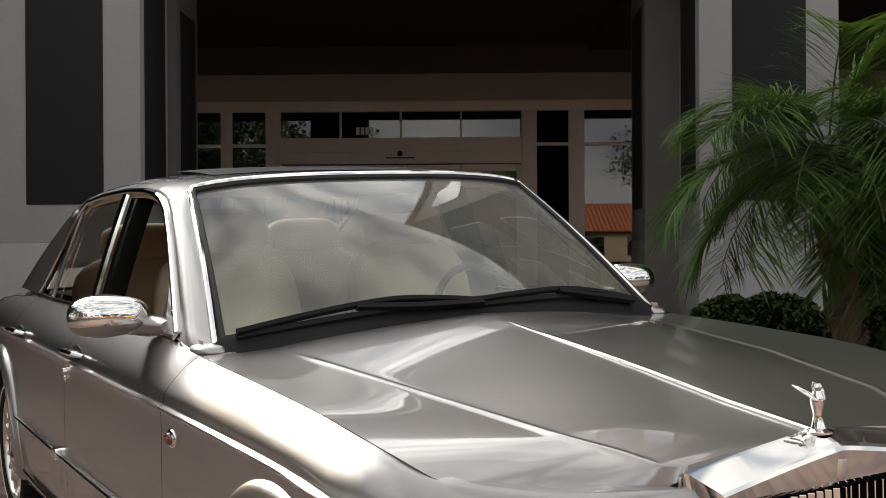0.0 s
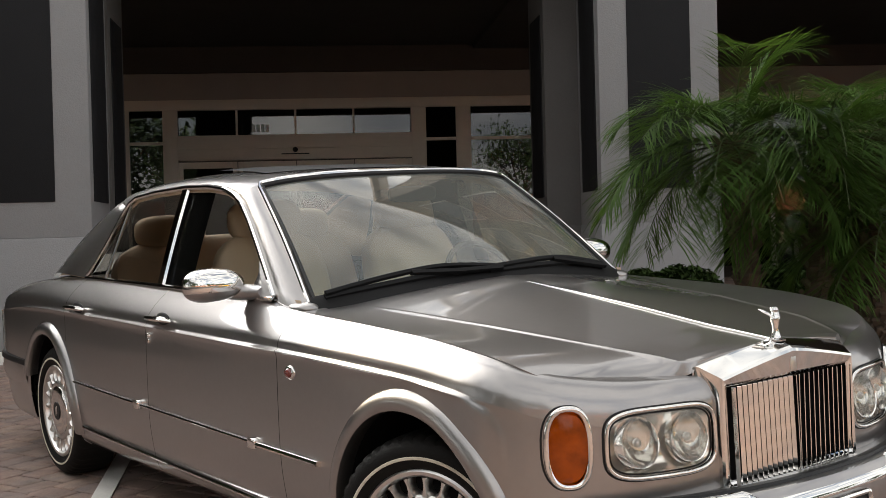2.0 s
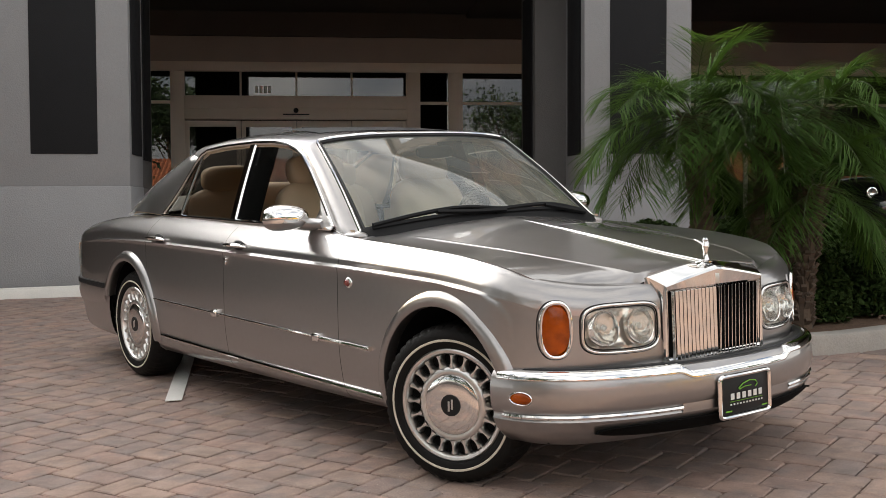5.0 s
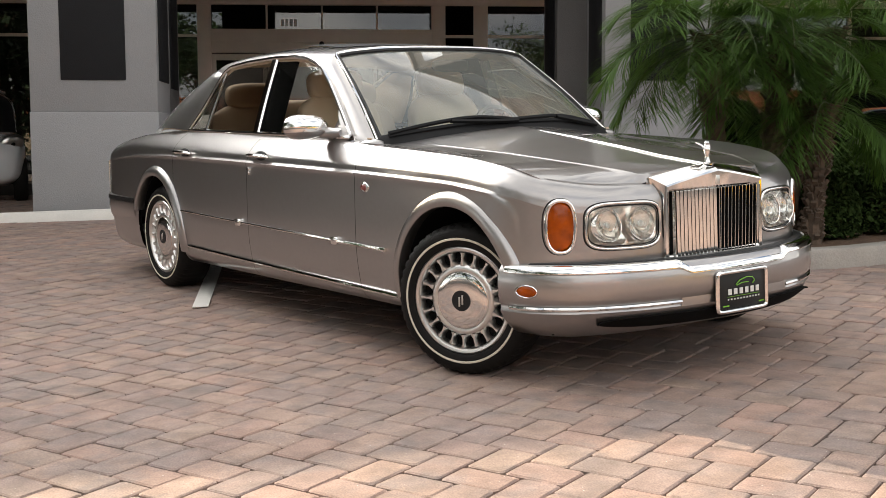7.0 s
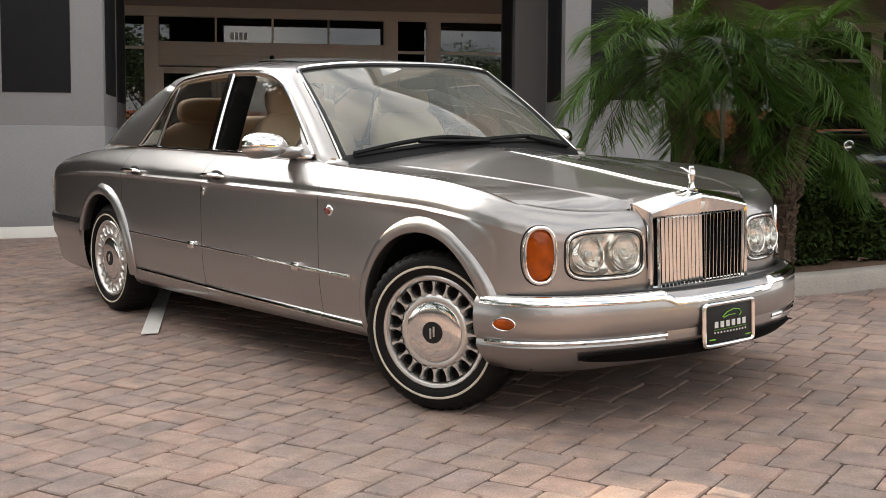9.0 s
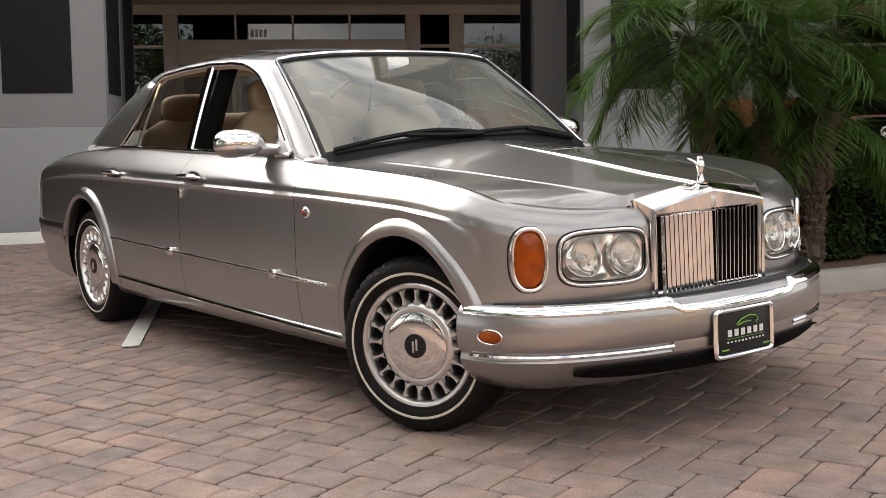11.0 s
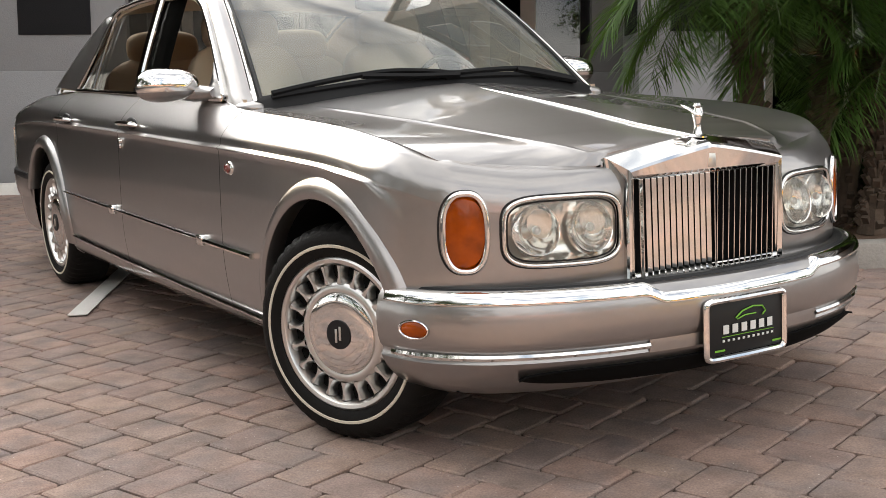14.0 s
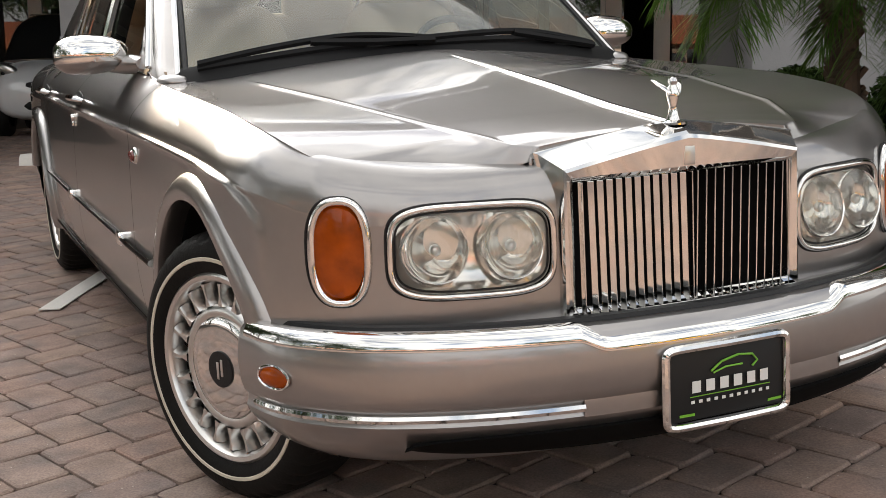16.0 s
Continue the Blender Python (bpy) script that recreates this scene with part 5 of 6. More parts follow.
bm = bmesh.new()
add_grid(bm, [[(w * k, y, r) for k, y in ((-1, -0.058), (-0.9, -0.080), (-0.35, -0.092), (0.35, -0.092), (0.9, -0.080), (1, -0.058))] for r, w in ((0.146, 0.0215), (0.152, 0.0180), (0.160, 0.0100), (0.169, 0.0075), (0.178, 0.0100), (0.187, 0.0170))])
for v in bm.verts:
    v.co.z = 0.143 + 1.28 * (v.co.z - 0.146)
FIN = finish(bm, "fin", CHROME_SOFT)
wheel(-0.036, -0.759, 0.345, 24, False)
wheel(-3.084, -0.786, 0.343, 0, False)
wheel(-0.036, 0.759, 0.372, 24, True)
wheel(-3.084, 0.786, 0.371, 0, True)


# cabin
for y in (-0.36, 0.36):
    s = part("front_seat", cushion(-1.42, y, 0.60, 0.30, 0.26, 0.10, 0.5), LEATHER, car, "cream leather front seat")
    part("backrest", cushion(-1.76, y, 0.86, 0.085, 0.255, 0.30, 0.55, pose(0, 0, 0, 0, -14)), LEATHER, s)
    part("headrest", cushion(-1.82, y, 1.205, 0.060, 0.165, 0.085, 0.62, pose(0, 0, 0, 0, -8)), LEATHER, s)
    bm = bmesh.new()
    for k in (-0.06, 0.06):
        add_tube(bm, [(-1.80, y + k, 1.05), (-1.815, y + k, 1.15)], 0.006, n=8)
    part("headrest_post", bm, CHROME, s, "chrome headrest posts")
s = part("rear_seat", cushion(-2.50, 0, 0.62, 0.28, 0.66, 0.11, 0.4), LEATHER, car, "cream leather rear bench")
part("backrest", cushion(-2.80, 0, 0.86, 0.09, 0.66, 0.28, 0.45, pose(0, 0, 0, 0, -18)), LEATHER, s)
for y in (-0.36, 0.36):
    part("headrest", cushion(-2.84, y, 1.165, 0.055, 0.175, 0.08, 0.62), LEATHER, s)
part("parcel_shelf", box(-3.50, -2.86, -0.62, 0.62, 0.93, 0.95), LEATHER_DARK, car)
part("floor_pan", box(-3.0, -0.6, -0.80, 0.80, 0.24, 0.30), VOID, car)
part("bulkhead", box(-0.72, -0.66, -0.78, 0.78, 0.30, 0.90), VOID, car)
rows = [[Vector((x, y * (0.74 if x > -1.0 else 0.73), z + 0.0 * y)) for x, z in ((-0.74, 0.905), (-0.86, 0.935), (-1.02, 0.945), (-1.10, 0.925), (-1.13, 0.86), (-1.12, 0.66))] for y in np.linspace(-1, 1, 13)]
dash = part("dashboard", grid(rows), LEATHER, car, "pale leather dashboard")
part("wood_fascia", box(-1.145, -1.133, -0.68, 0.68, 0.74, 0.85, 0.004), WOOD, dash, "polished walnut fascia")
sw = [Matrix.Translation((-1.24, 0.37, 0.90)) @ pose(0, 0, 0, 0, 62, 0) @ Vector((0.19 * math.cos(a), 0.19 * math.sin(a), 0)) for a in np.linspace(0, 2 * math.pi, 37)[:-1]]
st = part("steering_wheel", tube(sw, 0.013, n=8, closed=True), LEATHER_DARK, car, "dark leather steering wheel")
part("wheel_hub", cushion(-1.225, 0.37, 0.895, 0.03, 0.07, 0.07, 0.8, pose(0, 0, 0, 0, -28)), LEATHER_DARK, st)
for side in (-1, 1):
    bm = bmesh.new()
    add_grid(bm, [[(x, side * (0.765 - 0.03 * (z < 0.7)), z) for z in (0.35, 0.6, 0.75, 0.90, 0.945)] for x in np.linspace(-0.78, -2.86, 20)])
    part("door_lining", bm, LEATHER, car, "tan leather door lining")
# inside mirror
part("inside_mirror", cushion(-1.22, 0.0, 1.285, 0.018, 0.115, 0.032, 0.5), BLACK, car, "dark inside rear-view mirror")
part("underbody", box(-4.02, 0.45, -0.72, 0.72, 0.20, 0.24), VOID, car)
part("front_undertray", box(0.44, 0.60, -0.45, 0.45, 0.206, 0.24), VOID, car)


def body_shape(p):
    """The finished lines of the body: a nose swept back to the sides, and a taper towards the front and the roof."""
    x, y, z = p
    a = abs(y)
    g = min(1.0, a / 0.65)
    wide = 1.0122 * a + (0.0012 - 0.0083 * x - 0.0182 * z) * g * g * (3 - 2 * g)
    sweep = math.sqrt(a * a + 0.01) - 0.1
    return Vector((0.0365 + 0.9798 * x - 0.0567 * sweep - 0.0348 * z, math.copysign(wide, y), 0.0384 + 0.0117 * x + 1.0302 * z))


done = set()
for ob in car.children_recursive:
    if ob.name.startswith(("wheel.", "wheel_hub")) or ob.name == "wheel" or (ob.parent and (ob.parent.name == "wheel" or ob.parent.name.startswith("wheel."))) or ob.parent.name.startswith("hub_cap"):
        if not ob.name.startswith(("wheel_arch", "wheel_well", "wheel_hub")):
            continue
    if ob.matrix_local.translation.length > 1e-6:
        ob.matrix_local = Matrix.Translation(body_shape(ob.matrix_local.translation + Vector((0, 0, 0.6))) - ob.matrix_local.translation - Vector((0, 0, 0.6))) @ ob.matrix_local
        continue
    if ob.data in done:
        continue
    done.add(ob.data)
    for v in ob.data.vertices:
        v.co = body_shape(v.co)


# ---- planting beside the portico ----
def arc_kerb(path, width, h):
    rows = []
    for i, p in enumerate(path):
        a, b = path[max(i - 1, 0)], path[min(i + 1, len(path) - 1)]
        d = (Vector(b) - Vector(a)).normalized()
        n = Vector((-d.y, d.x))
        z = gz(p[0], p[1])
        rows.append([Vector((p[0] + n.x * o, p[1] + n.y * o, z + dz)) for o, dz in ((0.0, -0.02), (0.004, h - 0.03), (0.014, h - 0.008), (0.035, h), (width - 0.02, h), (width, h - 0.01), (width, -0.02))])
    return rows


KERB = [(0.83, 6.57), (0.81, 3.98), (0.89, 2.90), (0.99, 2.27), (1.24, 1.87), (1.56, 1.69), (1.93, 1.68), (2.41, 1.81), (2.94, 1.93), (3.53, 2.08), (4.99, 2.67)]
kerb_path = [tuple(p) for p in smooth_path(KERB, 60)]
thing("kerb", grid(arc_kerb(kerb_path, 0.15, 0.125)), CONCRETE, "worn grey concrete kerb round the planting bed", "kerb", kind="structure")
bm = bmesh.new()
inner_path = [(p[0], p[1]) for p in kerb_path]
rows = []
for x, y in inner_path:
    fx = min(max((x - 0.78) / 4.2, 0), 1)
    ex, ey = 1.0 + 4.2 * fx, 6.57
    rows.append([Vector((x + (ex - x) * t, y + (ey - y) * t + 0.02, gz(x + (ex - x) * t, y + (ey - y) * t) + 0.105 + 0.035 * math.sin(math.pi * t) + 0.02 * noise.noise((x * 3 + t * 5, y * 3, t * 7)))) for t in np.linspace(0.02, 1, 14)])
thing("planting_bed", grid(rows), MULCH, "brown bark mulch of the planting bed", "mulch bed", kind="structure")
# bark chips
rng = random.Random(5)
bm = bmesh.new()
for _ in range(1400):
    x, y = rng.uniform(1.2, 4.4), rng.uniform(1.8, 5.0)
    if y < 1.72 + max(0, x - 1.93) * 0.33 + 0.18:
        continue
    s = rng.uniform(0.008, 0.028)
    m = Matrix.Translation((x, y, gz(x, y) + 0.135 + rng.uniform(0, 0.015))) @ Euler((rng.uniform(-0.6, 0.6), rng.uniform(-0.6, 0.6), rng.uniform(0, 6.28))).to_matrix().to_4x4()
    vs = [bm.verts.new(m @ Vector(c)) for c in ((-s * 1.6, -s * 0.5, 0), (s * 1.5, -s * 0.4, 0.002), (s * 1.7, s * 0.5, 0), (-s * 1.4, s * 0.6, 0.004))]
    bm.faces.new(vs)
thing("bark_chips", bm, MULCH, "loose brown bark chips on the bed", "mulch", kind="stuff")


def palm_frond(bm_leaf, bm_stem, base, az, el, length, droop, rng, leaf_len):
    """A feather frond: an arching rachis with two ranks of narrow drooping leaflets."""
    pts = []
    p, d = Vector(base), Vector((math.cos(az) * math.cos(el), math.sin(az) * math.cos(el), math.sin(el)))
    n = 26
    side0 = Vector((-math.sin(az), math.cos(az), 0))
    step = length / n
    for i in range(n + 1):
        pts.append((p.copy(), d.copy()))
        p = p + d * step
        d = (d + Vector((0, 0, -1)) * droop * (0.35 + 1.3 * i / n) / n).normalized()
    add_tube(bm_stem, [q for q, _ in pts], [0.0045 * (1 - 0.85 * i / n) + 0.001 for i in range(n + 1)], n=5, caps=False)
    for i in range(3, n + 1):
        for half in (0.0, 0.33, 0.67):
            if i == n and half:
                continue
            q, dd = pts[i]
            if i < n:
                q = q.lerp(pts[i + 1][0], half)
            t = (i + half) / n
            L = leaf_len * (0.50 + 0.75 * math.sin(math.pi * min(1, t * 0.9 + 0.08)) ** 0.7) * rng.uniform(0.82, 1.12)
            for s in (-1, 1):
                out = (side0 * s * rng.uniform(0.68, 0.92) + dd * rng.uniform(0.38, 0.55 + 0.5 * t) + Vector((rng.uniform(-0.12, 0.12), rng.uniform(-0.12, 0.12), rng.uniform(-0.05, 0.22)))).normalized()
                w = 0.0032 * rng.uniform(0.8, 1.2)
                sag = Vector((0, 0, -L)) * rng.uniform(0.25, 0.62)
                wd = (out.cross(Vector((0, 0, 1))) + dd * 0.25).normalized() * w
                c = [q, q + out * L * 0.36 + sag * 0.03, q + out * L * 0.70 + sag * 0.17, q + out * L * 0.92 + sag * 0.40]
                v = [bm_leaf.verts.new(o) for o in (c[0] - wd * 0.5, c[0] + wd * 0.5, c[1] + wd, c[1] - wd, c[2] + wd * 0.8, c[2] - wd * 0.8, c[3])]
                bm_leaf.faces.new(v[:4])
                bm_leaf.faces.new((v[3], v[2], v[4], v[5]))
                bm_leaf.faces.new((v[5], v[4], v[6]))


def palm(x, y, lean, crown_z, n_fronds, length, seed, label, trunk_r=0.075, droop=104):
    rng = random.Random(seed)
    z0 = gz(x, y) + 0.10
    t = root("pygmy_date_palm", label, "palm tree", pose(x, y, z0), group="palms in the bed")
    hgt = crown_z - z0
    # trunk with old leaf bases
    path = [(lean[0] * (k / 14) ** 1.6, lean[1] * (k / 14) ** 1.6, hgt * k / 14) for k in range(15)]
    bm = bmesh.new()
    add_tube(bm, path, [trunk_r * (1.5 - 0.5 * min(1, k / 3)) * (1 + 0.25 * (k / 14) ** 3) for k in range(15)], n=14)
    for k in range(150):
        f = rng.uniform(0.03, 1.0)
        c = Vector(spline(path, 14 * f))
        a = k * 2.399
        r = trunk_r * (1.5 - 0.5 * min(1, f * 14 / 3)) * (1 + 0.25 * f ** 3)
        m = Matrix.Translation(c + Vector((math.cos(a) * r * 0.93, math.sin(a) * r * 0.93, 0))) @ pose(0, 0, 0, 0, 0, math.degrees(a)) @ pose(0, 0, 0, 0, 35 + rng.uniform(-12, 12))
        add_box(bm, -0.008, 0.014, -0.017, 0.017, -0.01, 0.03 + 0.03 * f, 0, m)
    part("trunk", bm, BARK, t, "rough brown trunk with old leaf bases", sharp=25)
    top = Vector(path[-1])
    bl, bs = bmesh.new(), bmesh.new()
    for k in range(n_fronds):
        f = k / (n_fronds - 1)
        az = k * 2.3999 + rng.uniform(-0.25, 0.25)
        el = radians(66 - droop * f ** 0.8 + rng.uniform(-12, 12))
        palm_frond(bl, bs, top + Vector((math.cos(az) * 0.04, math.sin(az) * 0.04, -0.10 * f + 0.05)), az, el, length * (0.74 + 0.36 * min(1.0, 1.6 * f)) * rng.uniform(0.8, 1.05), 1.45 + 0.6 * (1 - f) + rng.uniform(-0.35, 0.4), rng, 0.31)
    part("frond_stem", bs, RACHIS, t)
    part("crown", bl, LEAF, t, "arching feathery green fronds", sharp=180)
    return t


palm(1.27, 2.27, (-0.09, 0.05), 1.66, 38, 0.80, 11, "pygmy date palm with arching green fronds, in the bed", trunk_r=0.062, droop=96)
palm(1.53, 2.14, (0.16, 0.16), 1.66, 18, 0.78, 23, "tall pygmy date palm sharing a clump, green fronds", trunk_r=0.055, droop=86)
palm(1.80, 2.04, (0.12, 0.02), 1.20, 15, 0.52, 31, "short pygmy date palm with yellow-green drooping fronds", trunk_r=0.05)
palm(1.74, 2.29, (0.36, 0.16), 1.70, 15, 0.66, 47, "leaning pygmy date palm with a rough trunk", trunk_r=0.055, droop=86)


def shrub(x, y, rx, ry, h, seed):
    """A clipped shrub: twigs and many small leaves in an uneven mound."""
    rng = random.Random(seed)
    t = root("shrub", "dense dark green clipped shrub on the mulch", "shrub", pose(x, y, gz(x, y) + 0.11), group="shrubs in the bed")
    bs = bmesh.new()
    for _ in range(16):
        a, e = rng.uniform(0, 6.28), rng.uniform(0.5, 1.4)
        add_tube(bs, [(0, 0, 0), (math.cos(a) * rx * 0.4 * math.cos(e), math.sin(a) * ry * 0.4 * math.cos(e), h * 0.45), (math.cos(a) * rx * 0.8 * math.cos(e), math.sin(a) * ry * 0.8 * math.cos(e), h * 0.85 * math.sin(e))], [0.012, 0.008, 0.003], n=5)
    part("twig", bs, BARK, t)
    bm = bmesh.new()
    for _ in range(int(8000 * max(0.8, h / 0.5))):
        a, c = rng.uniform(0, 6.28), rng.uniform(-0.1, 1)
        r = (rng.random() ** 0.22)
        lump = 0.86 + 0.28 * noise.noise((math.cos(a) * 2 + seed, math.sin(a) * 2, c * 2.5))
        q = Vector((math.cos(a) * rx * math.sqrt(max(0, 1 - max(c, 0) ** 2.6)) * r * lump, math.sin(a) * ry * math.sqrt(max(0, 1 - max(c, 0) ** 2.6)) * r * lump, max(0.02, h * c * (0.9 + 0.2 * lump - 0.1) * r ** 0.4)))
        L = rng.uniform(0.016, 0.032)
        m = Matrix.Translation(q) @ Euler((rng.uniform(-1, 1), rng.uniform(-1, 1), rng.uniform(0, 6.28))).to_matrix().to_4x4()
        v = [bm.verts.new(m @ Vector(co)) for co in ((-L, 0, 0), (0, -L * 0.42, 0.004), (L, 0, 0), (0, L * 0.42, 0.004))]
        bm.faces.new(v)
    part("foliage", bm, SHRUB, t, sharp=180)
    return t


for k, (x, y, rx, ry, h) in enumerate(((2.02, 2.28, 0.26, 0.25, 0.41), (2.46, 2.39, 0.31, 0.28, 0.42), (3.00, 2.51, 0.36, 0.30, 0.42), (3.63, 2.77, 0.41, 0.33, 0.43), (1.33, 3.73, 0.46, 0.37, 0.60), (2.00, 3.66, 0.47, 0.39, 0.58), (2.69, 3.68, 0.46, 0.38, 0.55), (1.19, 4.32, 0.37, 0.31, 0.54))):
    shrub(x, y, rx, ry, h, 40 + k)


# ---- other vehicles ----
def loft_section(hw, zb, zt, p, n=28, y_shift=0.0):
    """A rounded cross-section from under one side over the top to the other."""
    out = []
    cz, hz = (zb + zt) / 2, (zt - zb) / 2
    for k in range(n):
        a = -math.pi / 2 + 2 * math.pi * k / n
        c, s = math.cos(a), math.sin(a)
        out.append((hw * math.copysign(abs(c) ** (2 / p), c) + y_shift, cz + hz * math.copysign(abs(s) ** (2 / p), s)))
    return out


def loft(stations, p, n=28, steps=40):
    """Stations of (x, half width, bottom, top) smoothed into a closed body."""
    rows = []
    for t in np.linspace(0, len(stations) - 1, steps):
        x, hw, zb, zt = spline(stations, t)
        rows.append([Vector((x, y, z)) for y, z in loft_section(max(hw, 0.01), zb, max(zt, zb + 0.01), p, n)])
    bm = bmesh.new()
    vs = add_grid(bm, rows, close_v=True)
    for r in (vs[0], vs[-1]):
        bm.faces.new(r)
    return bm


def plain_wheel(parent, x, y, r, w):
    bm = bmesh.new()
    add_lathe(bm, [(r * 0.62, -w / 2 + 0.01), (r * 0.75, -w / 2), (r * 0.93, -w / 2 + 0.01), (r, -w / 2 + 0.04), (r, w / 2 - 0.04), (r * 0.9, w / 2), (r * 0.6, w / 2)], 36)
    t = part("wheel", bm, RUBBER, parent)
    t.matrix_local = Matrix.Translation((x, y, r)) @ pose(0, 0, 0, 0, 0, 0 if y < 0 else 180)
    bm = bmesh.new()
    add_lathe(bm, [(r * 0.63, -w / 2 + 0.005), (r * 0.58, -w / 2 + 0.02), (r * 0.2, -w / 2 + 0.03), (0, -w / 2 + 0.02)], 28)
    part("rim", bm, CHROME_SOFT, t)


def small_car(name, label, paint, m, body, cabin, wheels, hw, wheel_r=0.31, group=""):
    c = root(name, label, "car", m, group)
    part("body", loft(body, 3.6), paint, c)
    cab = part("cabin", loft(cabin, 3.0), DARK_GLASS, c, "dark tinted windows")
    mid = [s for s in cabin if s[3] > max(q[3] for q in cabin) - 0.06]
    x0, x1 = min(s[0] for s in mid), max(s[0] for s in mid)
    zt = max(s[3] for s in cabin)
    rw = max(s[1] for s in mid) * 0.80
    bm = bmesh.new()
    add_grid(bm, [[Vector((x0 + (x1 - x0) * i / 8, -rw + 2 * rw * j / 8, zt + 0.012 - 0.02 * abs(j / 4 - 1) ** 2 - 0.03 * abs(i / 4 - 1) ** 3)) for j in range(9)] for i in range(9)])
    part("roof", bm, paint, c)
    for x in wheels:
        for s in (-1, 1):
            plain_wheel(c, x, s * (hw - 0.09), wheel_r, 0.19)
    return c


# compact white city car under the portico (local x: forward)
city = small_car("city_car", "small white two-seat city car with black grille under the portico", WHITE_PAINT, Matrix.Translation((-6.46, 11.8, gz(-6.46, 11.8))) @ pose(0, 0, 0, 0, 0, -75),
                 [(-1.30, 0.60, 0.28, 0.85), (-1.22, 0.72, 0.22, 0.98), (-0.8, 0.77, 0.18, 1.02), (0.0, 0.78, 0.18, 1.02), (0.55, 0.78, 0.18, 1.00), (0.90, 0.77, 0.18, 0.93), (1.18, 0.72, 0.20, 0.84), (1.32, 0.64, 0.24, 0.72), (1.37, 0.52, 0.30, 0.60)],
                 [(-1.24, 0.58, 0.90, 1.00), (-1.15, 0.64, 0.88, 1.36), (-0.8, 0.66, 0.88, 1.53), (-0.2, 0.66, 0.88, 1.54), (0.25, 0.65, 0.88, 1.47), (0.6, 0.66, 0.88, 1.22), (0.92, 0.66, 0.86, 0.94)], (-0.93, 0.93), 0.78, 0.30)
for s in (-1, 1):
    bm = bmesh.new()
    bmesh.ops.create_uvsphere(bm, u_segments=20, v_segments=12, radius=1.0, matrix=Matrix.Translation((1.13, s * 0.58, 0.775)) @ pose(0, 0, 0, s * 24, 34, s * 30) @ Matrix.Diagonal((0.085, 0.185, 0.135, 1)))
    hl = part("headlamp", bm, CHROME_SOFT, city, "almond-shaped clear headlamp")
    bm = bmesh.new()
    bmesh.ops.create_uvsphere(bm, u_segments=14, v_segments=8, radius=0.045, matrix=Matrix.Translation((1.185, s * 0.60, 0.775)))
    part("lamp_bulb", bm, BLACK, hl)
bm = bmesh.new()
add_tube(bm, [(1.345 - 0.10 * abs(y / 0.5) ** 2, y, 0.615) for y in np.linspace(-0.50, 0.50, 15)], [0.035 + 0.03 * (1 - abs(k / 7 - 1) ** 4) for k in range(15)], n=10)
part("grille", bm, BLACK, city, "black grille slot")
bm = bmesh.new()
add_tube(bm, [(1.345 - 0.14 * abs(y / 0.6) ** 2, y, 0.38) for y in np.linspace(-0.58, 0.58, 15)], [0.04 + 0.04 * (1 - abs(k / 7 - 1) ** 4) for k in range(15)], n=10)
part("lower_grille", bm, BLACK, city, "black lower intake")
bm = bmesh.new()
add_lathe(bm, [(0.05, 0.0), (0.05, -0.012), (0.032, -0.014), (0.03, -0.004)], 24, Matrix.Translation((1.395, 0, 0.615)) @ pose(0, 0, 0, 0, 0, 90))
part("front_emblem", bm, CHROME, city, "plain chrome ring emblem")

COUPE_BODY = [(-2.15, 0.60, 0.35, 0.80), (-2.05, 0.82, 0.25, 0.92), (-1.2, 0.95, 0.18, 0.90), (0.0, 0.93, 0.18, 0.82), (1.0, 0.94, 0.18, 0.82), (1.8, 0.88, 0.20, 0.70), (2.15, 0.70, 0.25, 0.58), (2.25, 0.45, 0.30, 0.48)]
COUPE_CAB = [(-1.75, 0.60, 0.75, 0.88), (-1.0, 0.68, 0.75, 1.14), (-0.4, 0.70, 0.75, 1.22), (0.1, 0.70, 0.75, 1.16), (0.95, 0.74, 0.70, 0.80)]
SALOON_BODY = [(-2.3, 0.62, 0.35, 0.85), (-2.2, 0.82, 0.28, 0.98), (-1.2, 0.92, 0.20, 1.02), (0.0, 0.92, 0.20, 0.98), (1.2, 0.91, 0.20, 0.95), (2.0, 0.85, 0.22, 0.82), (2.3, 0.70, 0.28, 0.68), (2.38, 0.5, 0.34, 0.55)]
SALOON_CAB = [(-1.75, 0.62, 0.9, 1.02), (-1.15, 0.68, 0.9, 1.38), (-0.4, 0.70, 0.9, 1.47), (0.2, 0.70, 0.9, 1.42), (1.05, 0.74, 0.88, 0.98)]
small_car("sports_coupe", "low yellow sports coupe parked in the sun", YELLOW_PAINT, pose(9.2, -7.0, 0.0, 0, 0, 205), COUPE_BODY, COUPE_CAB, (-1.3, 1.35), 0.95, 0.33, "parked cars")
small_car("parked_saloon", "black saloon parked across the lane", DARK_PAINT, pose(-9.5, -36.5, 0.0, 0, 0, 92), SALOON_BODY, SALOON_CAB, (-1.35, 1.4), 0.92, 0.33, "parked cars")
small_car("parked_saloon", "black saloon parked across the lane", DARK_PAINT, pose(-3.5, -36.5, 0.0, 0, 0, 90), SALOON_BODY, SALOON_CAB, (-1.35, 1.4), 0.92, 0.33, "parked cars")
small_car("parked_saloon", "red saloon parked across the lane", RED_PAINT, pose(6.2, -36.5, 0.0, 0, 0, 88), SALOON_BODY, SALOON_CAB, (-1.35, 1.4), 0.92, 0.33, "parked cars")
small_car("parked_saloon", "black saloon parked across the lane", DARK_PAINT, pose(12.0, -36.5, 0.0, 0, 0, 90), SALOON_BODY, SALOON_CAB, (-1.35, 1.4), 0.92, 0.33, "parked cars")
